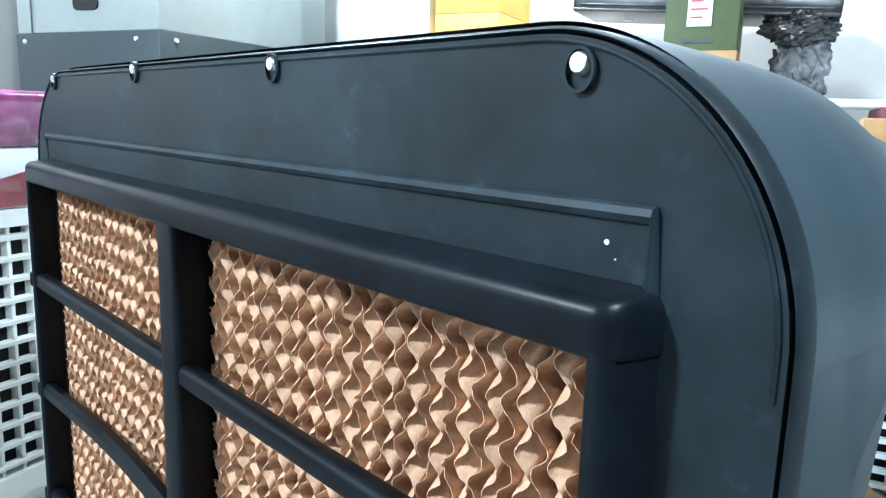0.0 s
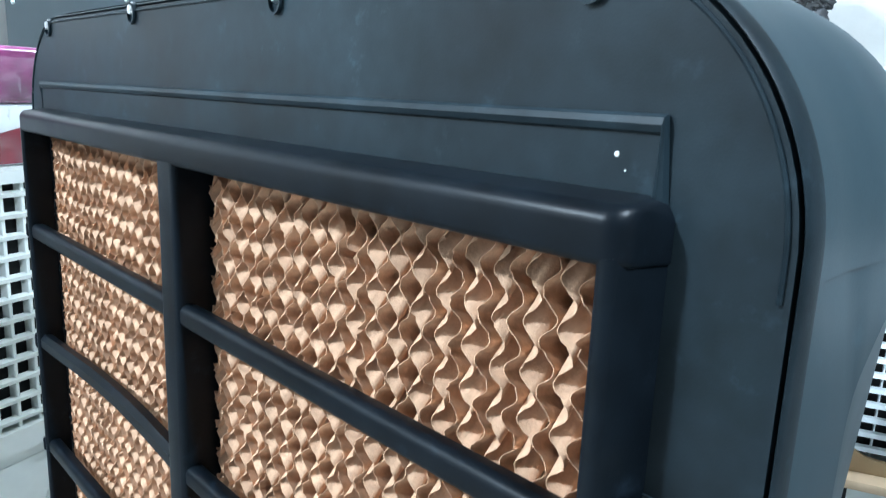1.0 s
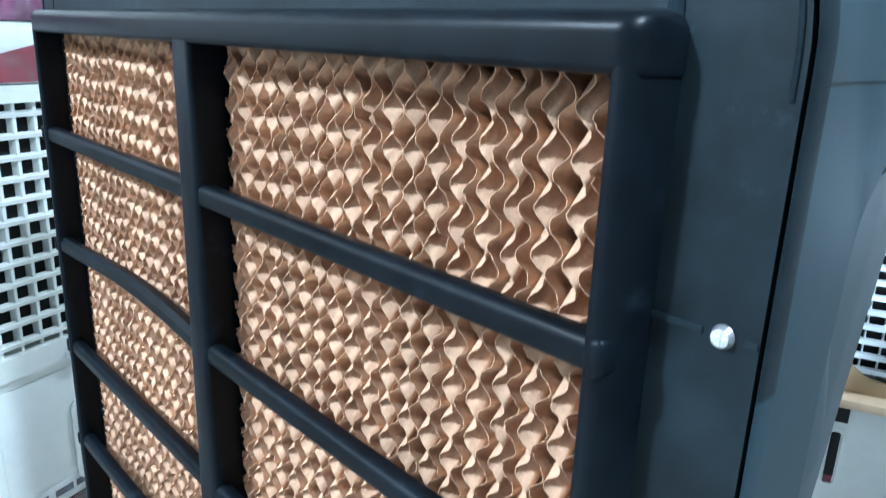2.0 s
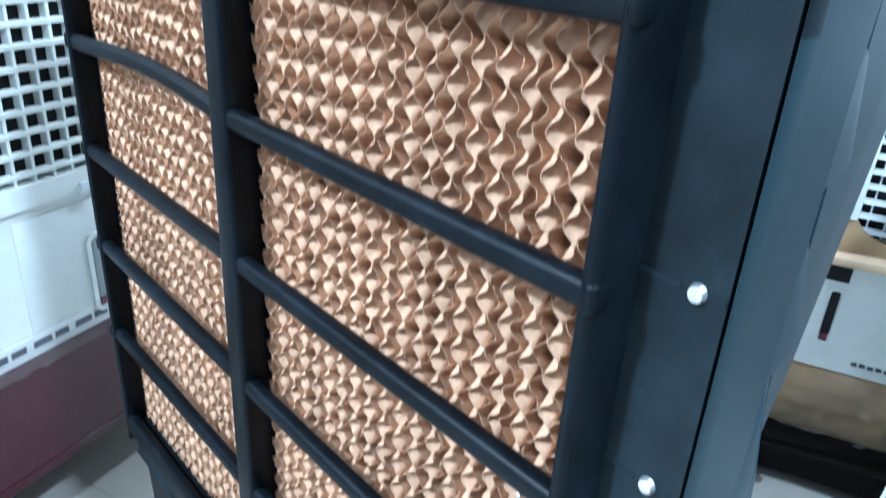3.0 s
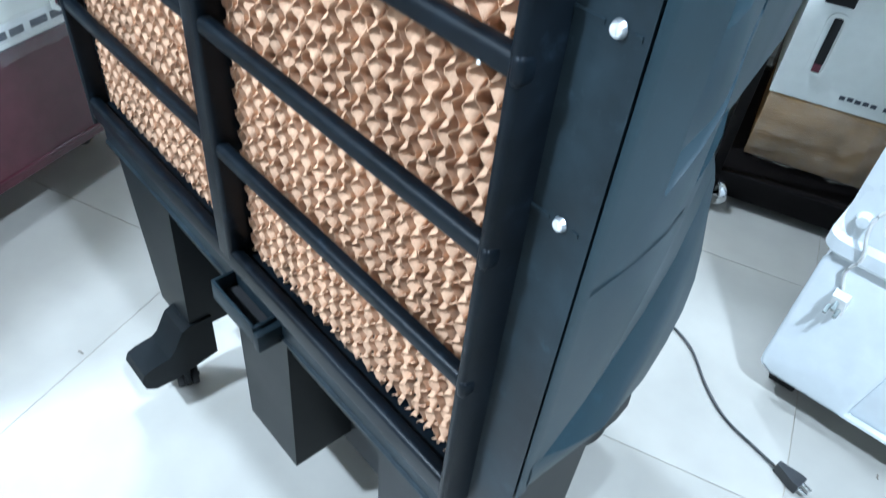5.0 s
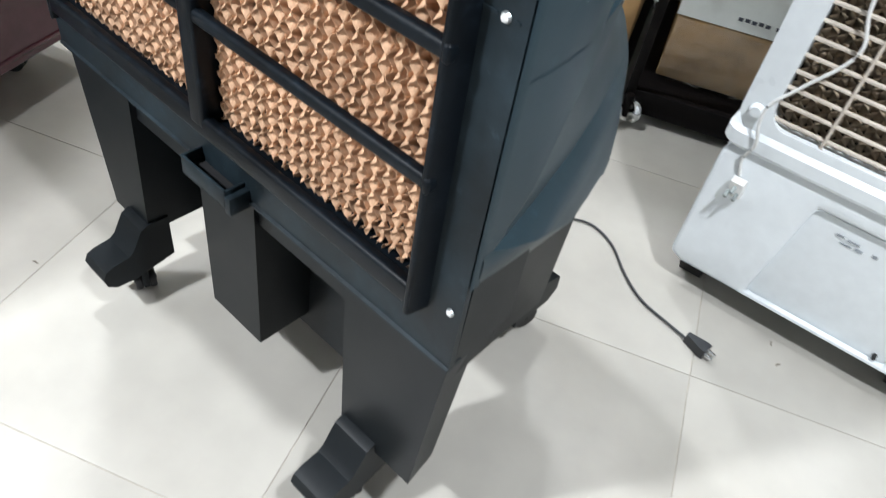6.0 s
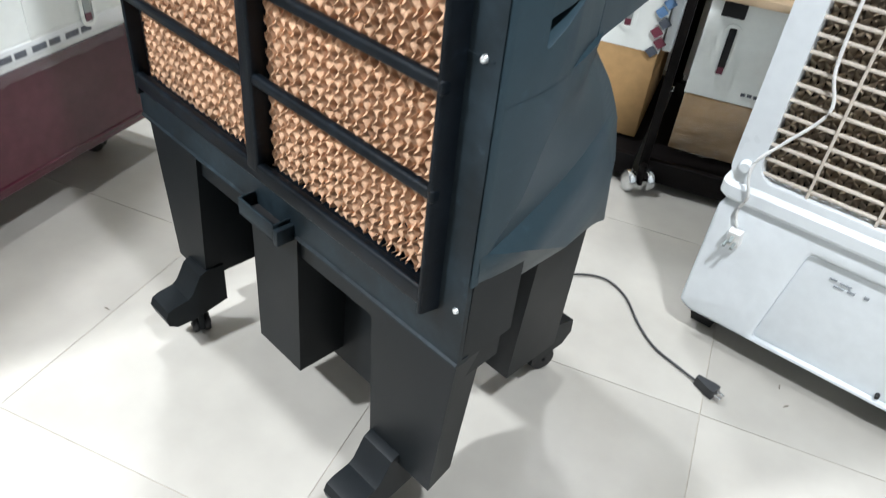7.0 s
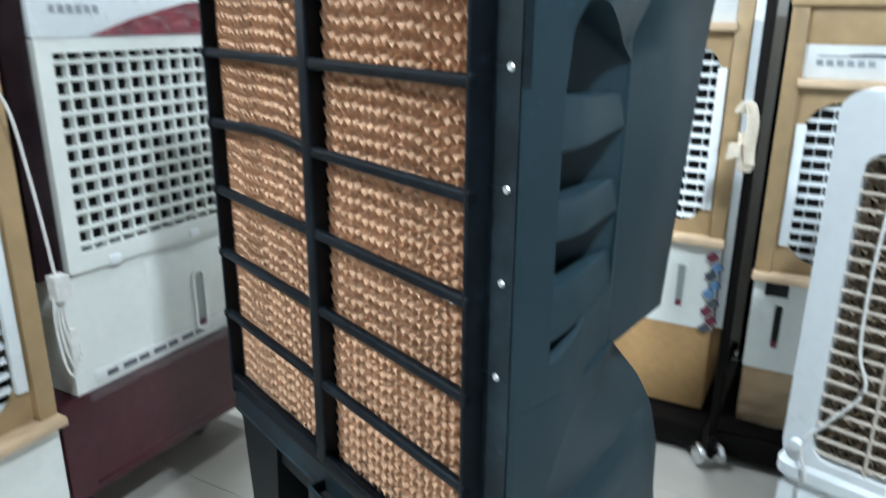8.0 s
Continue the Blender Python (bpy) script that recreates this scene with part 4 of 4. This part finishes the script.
part("cord", tube(smooth_path([(-0.06, 0.0, 1.24), (-0.045, 0.0, 1.14), (-0.015, -0.004, 1.06), (0.0, -0.006, 0.95), (0.012, -0.008, 0.82), (0.02, -0.008, 0.72)], 8), 0.0032), CORD_WHITE, hang)
for k in range(4):
    part("cord_loop", tube(smooth_path([(0.012 + 0.006 * k, -0.012, 0.71), (0.002 + 0.008 * k, -0.012, 0.62), (0.012 + 0.011 * k, -0.01, 0.52 + 0.01 * k), (0.026 + 0.007 * k, -0.014, 0.50 + 0.012 * k), (0.03 + 0.003 * k, -0.016, 0.60)], 6), 0.0029, 6), CORD_WHITE, hang)
part("plug_top", bevel_all(loft([[(x - 0.016, -0.028, z), (x + 0.016, -0.028, z), (x + 0.016, 0.0, z), (x - 0.016, 0.0, z)] for x, z in ((0.022, 0.672), (0.020, 0.725))]), 0.006), CORD_WHITE, hang, "white plug")

# white cooler on the other side
wc = thing("desert_cooler", "pale white plastic air cooler with a wire grille and dull pads", "air cooler", pose(-0.034, 0.834, 0, 0, 0, 6), group="display coolers")
WW, WD = 0.62, 0.46
loops = []
for z, k, f in ((0.062, 0.012, -0.006), (0.085, 0.004, -0.010), (0.33, 0.004, 0.010), (0.352, 0.006, 0.012)):
    loops.append([(x, y, z) for x, y in round_rect(k, WW - k, f, WD, 0.03, 4)])
part("tank", loft(loops), WHITE, wc, "white moulded water tank")
c = (WW / 2, 0.19)
skin = plate_with_hole(rays(round_rect(0.004, WW - 0.004, 0.064, 0.352, 0.02, 4), c, 96), rays([(0.170, 0.076), (WW - 0.170, 0.076), (WW - 0.20, 0.305), (0.20, 0.305)], c, 96), 0.0, 0.0125)
for v in skin.verts:
    if v.co.z < 0.064:
        v.co.z = 0.064
for v in skin.verts:
    v.co.y -= 0.022 * (0.352 - v.co.z) / 0.288
bmesh.ops.remove_doubles(skin, verts=skin.verts, dist=0.0002)
part("tank_front", bevel_all(skin, 0.009, 3, 50), WHITE, wc, "moulded front with a shallow recess")
loops = [[(x, y, z) for x, y in round_rect(-0.008 + k, WW + 0.008 - k, -0.012 + k, WD, 0.03, 4)] for z, k in ((0.350, 0.006), (0.358, 0.0), (0.382, 0.0), (0.392, 0.008))]
part("ledge", loft(loops), WHITE, wc)
fo = round_rect(0.0, WW, 0.385, 1.125, 0.045, 6)
fi = round_rect(0.054, WW - 0.054, 0.410, 1.020, 0.035, 6)
part("grille_frame", bevel_all(plate_with_hole(fo, fi, -0.004, 0.05), 0.008, 3, 50), WHITE, wc, "rounded white front frame")
part("cabinet", bevel_all(loft([[(x, y, z) for x, z in round_rect(0.004, WW - 0.004, 0.385, 1.121, 0.045, 6)] for y in (0.05, WD)]), 0.004), WHITE, wc)
wire_g = new("wire_grille")
wire_g.parent = wc
hb = finish(box(0.05, WW - 0.05, 0.004, 0.012, -0.0030, 0.0030, 0.0014, 1), "cross_wire", CREAM)
for i in range(20):
    share("cross_wire", hb, wire_g, pose(0, 0, 0.424 + i * 0.0308))
vb = finish(box(-0.0028, 0.0028, 0.001, 0.006, 0.405, 1.025, 0.001, 1), "upright_wire", CREAM)
for x in (0.150, 0.275, 0.40, 0.525):
    share("upright_wire", vb, wire_g, pose(x, 0, 0))
# its pad: coarse wavy sheets
opad = new("honeycomb_pad")
opad.parent = wc
opad["label"] = "dull brown honeycomb pad behind wires"


def coarse_sheet(slant, phase):
    me = bpy.data.meshes.new("paper_sheet")
    vs, fs = [], []
    nz = 200
    for i in range(nz + 1):
        z = 0.405 + 0.62 * i / nz
        a = 2 * math.pi * z / 0.024 + phase
        vs += [(0.0068 * math.sin(a), 0.018, z), (0.0068 * math.sin(a), 0.044, z - slant * 0.026)]
        if i:
            k = 2 * i
            fs.append((k - 2, k, k + 1, k - 1))
    me.from_pydata(vs, [], fs)
    me.materials.append(PAPER_OLD)
    me.shade_smooth()
    return me


CS = [coarse_sheet(1.0, 0.3), coarse_sheet(-0.3, 2.2), coarse_sheet(1.0, 1.6), coarse_sheet(-0.3, 4.1)]
for i in range(40):
    share("paper_sheet", CS[(i % 2) + 2 * rng.randrange(2)], opad, pose(0.056 + 0.0127 * (i + 0.5), 0, 0))
# the same painted shade, behind the coarse sheets
part("pad_backing", box(0.05, WW - 0.05, 0.0455, 0.049, 0.40, 1.03), DARK, wc)
for x in (0.055, WW - 0.12):
    for y in (0.06, WD - 0.06):
        part("foot", bevel_all(loft([[(x - 0.03 * s, y - 0.03 * s, z), (x + 0.03 * s, y - 0.03 * s, z), (x + 0.03 * s, y + 0.03 * s, z), (x - 0.03 * s, y + 0.03 * s, z)] for z, s in ((0.0, 0.8), (0.03, 1.0), (0.065, 1.0))]), 0.004), RUBBER, wc, "black rubber foot")
part("drain_plug", disc((0.425, -0.006, 0.085), (0, -1, 0), 0.005, 0.004, 0.016, 12), RUBBER, wc)
part("cord_outlet", disc((0.028, -0.002, 0.43), (0, -1, 0), 0.014, 0.010, 0.014, 14), WHITE, wc)
bars_of_writing(wc, pose(0, 0.0035, 0.26), [(0.25, 0.012, 0.014, 0.004), (0.27, 0.011, 0.022, 0.003), (0.262, 0.0, 0.020, 0.003), (0.288, 0.0, 0.014, 0.005), (0.318, 0.003, 0.009, 0.006)], INK_FAINT)
wcord = thing("power_cord", "white power cord trailing over the wire grille of a white cooler", "cable", pose(-0.034, 0.834, 0, 0, 0, 6))
part("cord", tube(smooth_path([(0.10, -0.006, 1.10), (0.105, -0.004, 0.95), (0.100, -0.004, 0.80), (0.105, -0.004, 0.66), (0.125, -0.006, 0.585), (0.075, -0.006, 0.50), (0.045, -0.012, 0.455), (0.042, -0.018, 0.42), (0.055, -0.018, 0.375), (0.045, -0.010, 0.335), (0.055, -0.008, 0.30)], 8), 0.0032), CORD_WHITE, wcord)
part("plug_top", bevel_all(loft([[(x - 0.012, -0.030, z), (x + 0.012, -0.030, z), (x + 0.013, -0.006, z), (x - 0.013, -0.006, z)] for x, z in ((0.064, 0.266), (0.060, 0.296))]), 0.008), CORD_WHITE, wcord, "white plug")
bm = bmesh.new()
for dx, dz in ((-0.008, 0.0), (0.008, 0.0), (0.0, 0.012)):
    add_tube(bm, [(0.060 + dx, -0.030, 0.275 + dz), (0.060 + dx, -0.046, 0.270 + dz)], 0.0036, 8)
part("pins", bm, STEEL, wcord, "bright plug pins")

# ---------------------------------------------------------------- stock along the back
cab = thing("steel_cabinet", "tall grey steel cabinet with a dark blue-grey lower half", "cabinet", room(-2.15, 1.29, 0))
part("lower_body", box(0, 0.585, 0, 0.80, 0.0, 1.568, 0.003), BLUESTEEL, cab, "dark blue-grey lower panel")
part("upper_body", box(0.004, 0.581, 0.004, 0.796, 1.568, 2.1, 0.004), STEEL, cab)
part("front_seam", box(0.07, 0.073, -0.0005, 0.006, 1.57, 2.1), INK, cab)
# no hole: the slot's shade is a near-black oval plate
part("finger_slot", bevel_all(loft([[(x, y, z) for x, z in round_rect(0.255, 0.355, 1.628, 1.668, 0.019, 6)] for y in (-0.002, 0.005)]), 0.001, 1), DARK, cab, "dark oval plate standing in for the shade in a finger slot")
for x in (0.04, 0.50):
    share("screw", SCREW_MESH, cab, pose(x, -0.0005, 1.545) @ Matrix.Scale(1.7, 4))
for y in (0.06, 0.40, 0.74):
    share("screw", SCREW_MESH, cab, pose(0.586, y, 1.545, 0, 0, 90) @ Matrix.Scale(1.7, 4))

roll = thing("wrapped_stack", "stack of white panels in ribbed shrink wrap", "panels", room(-1.318, 1.93, 0.0))
part("panel_block", box(0, 0.25, 0, 0.28, 0.0, 1.95, 0.006), OFFWHITE, roll)
for k in range(9):
    part("wrap_fold", tube([(0.05, -0.004, 1.50 + 0.05 * k), (0.25, -0.006, 1.45 + 0.05 * k)], 0.006, 6), FILM, roll)
for k in range(3):
    carton("yellow_carton", "yellow carton in a stack against the wall", room(-1.047, 1.93, 0.84 + 0.42 * k - 0.84), 0.22, 0.28, 0.42, YELLOW)
for k in range(2):
    carton("yellow_carton", "yellow carton in a stack against the wall", room(-1.047, 1.93, 1.26 + 0.42 * k), 0.22, 0.28, 0.42, YELLOW)
gc = carton("green_carton", "dark green and tan carton with a pasted label on a cooler", room(-0.312, 1.78, 1.320), 0.18, 0.12, 0.46, GREEN)
part("tan_lower", box(-0.001, 0.181, -0.0015, 0.121, 0.0, 0.225), CARTON, gc, "tan lower half")
part("pasted_label", box(0.055, 0.115, -0.003, 0.0, 0.285, 0.46), LABEL, gc, "white pasted label")
bars_of_writing(gc, pose(0, -0.0030, 0.0), [(0.062, 0.305 + 0.02 * k, 0.03 + 0.012 * (k % 2), 0.004) for k in range(6)], INK_RED)
bars_of_writing(gc, pose(0, -0.0012, 0.0), [(0.045, 0.245, 0.022, 0.009), (0.072, 0.245, 0.014, 0.009), (0.09, 0.245, 0.03, 0.009)], INK)
carton("tall_carton", "tall brown carton standing against the wall", room(-0.300, 1.95, 0.0), 0.15, 0.26, 1.672, CARTON)
tray = thing("black_tray", "flat black plastic tray lying on a tall carton", "tray", room(-0.60, 1.93, 1.676) @ pose(0, 0, 0, 0, 3, 0))
part("tray_floor", box(0, 0.70, 0, 0.26, 0.0, 0.010, 0.003), BAG, tray)
for a in ((0, 0.70, 0, 0.012), (0, 0.70, 0.248, 0.26), (0, 0.012, 0, 0.26), (0.688, 0.70, 0, 0.26)):
    part("tray_wall", box(a[0], a[1], a[2], a[3], 0.008, 0.045, 0.003), BAG, tray)
part("tray_rib", box(0.02, 0.68, -0.006, 0.001, 0.016, 0.022, 0.002), BAG, tray)


def crumple(name, mat, parent, c, r, seed, label="", pull=0.0):
    """A crumpled lump of thin film with sharp creases."""
    bm = bmesh.new()
    bmesh.ops.create_icosphere(bm, subdivisions=5, radius=1)
    for v in bm.verts:
        n = v.co.normalized()
        q = n + Vector((seed, seed * 0.7, 0))
        k = 1 + 0.40 * noise.noise(q * 1.8) + 0.30 * abs(noise.noise(q * 4.1)) + 0.16 * abs(noise.noise(q * 9.0)) + 0.06 * noise.noise(q * 22)
        v.co = Vector((c[0] + n.x * r[0] * k + pull * n.z * r[2], c[1] + n.y * r[1] * k, c[2] + n.z * r[2] * k))
    return part(name, bm, mat, parent, label, 30)


bag = thing("black_bag", "crumpled black and grey plastic bag hanging from a tray", "bag", room(0.0, 1.98, 1.50))
crumple("bag_skin", GREYBAG, bag, (0.015, 0.0, 0.025), (0.062, 0.045, 0.085), 3.1)
crumple("bag_neck", BAG, bag, (0.012, -0.01, 0.125), (0.085, 0.05, 0.048), 7.7, "black crumpled neck")
crumple("bag_corner", GREYBAG, bag, (0.045, 0.0, -0.045), (0.035, 0.03, 0.042), 5.2)
mb = carton("maroon_carton", "maroon printed carton on top of a cooler", room(0.185, 1.62, 1.292), 0.46, 0.30, 0.115, MAROON_BOX)
bars_of_writing(mb, pose(0, -0.0006, 0.0), [(0.05, 0.075, 0.012, 0.02), (0.068, 0.075, 0.012, 0.02), (0.09, 0.075, 0.014, 0.02), (0.03, 0.02, 0.05, 0.03)], LABEL)
carton("brown_carton", "small brown carton on top of a cooler", room(0.145, 1.52, 1.292), 0.10, 0.09, 0.09, CARTON)
carton("white_panel", "long white panel lying on cartons", room(0.04, 1.68, 1.408), 0.80, 0.24, 0.018, LABEL)

# scraps on the floor
for x, y, a in ((-0.848, -0.125, 20), (0.269, 0.788, 60), (0.235, 0.83, 110)):
    sc = thing("floor_scrap", "tiny curl of dark fluff on the tiles", "scrap", pose(x, y, 0.0, 0, 0, a))
    part("curl", tube(smooth_path([(-0.006, 0, 0.0014), (-0.002, 0.002, 0.002), (0.002, 0.0005, 0.0014), (0.005, 0.0015, 0.0014)], 5), 0.0012, 6), FLUFF, sc)

# ---------------------------------------------------------------- floor tiles
TS = 0.6
shared = {}
iu0, iu1 = math.floor((U0 - 0.384) / TS), math.ceil((U1 - 0.384) / TS)
iv0, iv1 = math.floor((V0 - 0.519) / TS), math.ceil((V1 - 0.519) / TS)
for i in range(iu0, iu1):
    for j in range(iv0, iv1):
        a0, a1 = max(U0, 0.384 + i * TS), min(U1, 0.384 + (i + 1) * TS)
        b0, b1 = max(V0, 0.519 + j * TS), min(V1, 0.519 + (j + 1) * TS)
        key = (round(a1 - a0, 4), round(b1 - b0, 4))
        if key not in shared:
            g = 0.0008
            shared[key] = finish(box(g, key[0] - g, g, key[1] - g, -0.004, 0.0, 0.0006, 1), "tile", TILE)
        t = new("tile", shared[key])
        t.parent = floor
        t.matrix_basis = pose(a0, b0, 0)
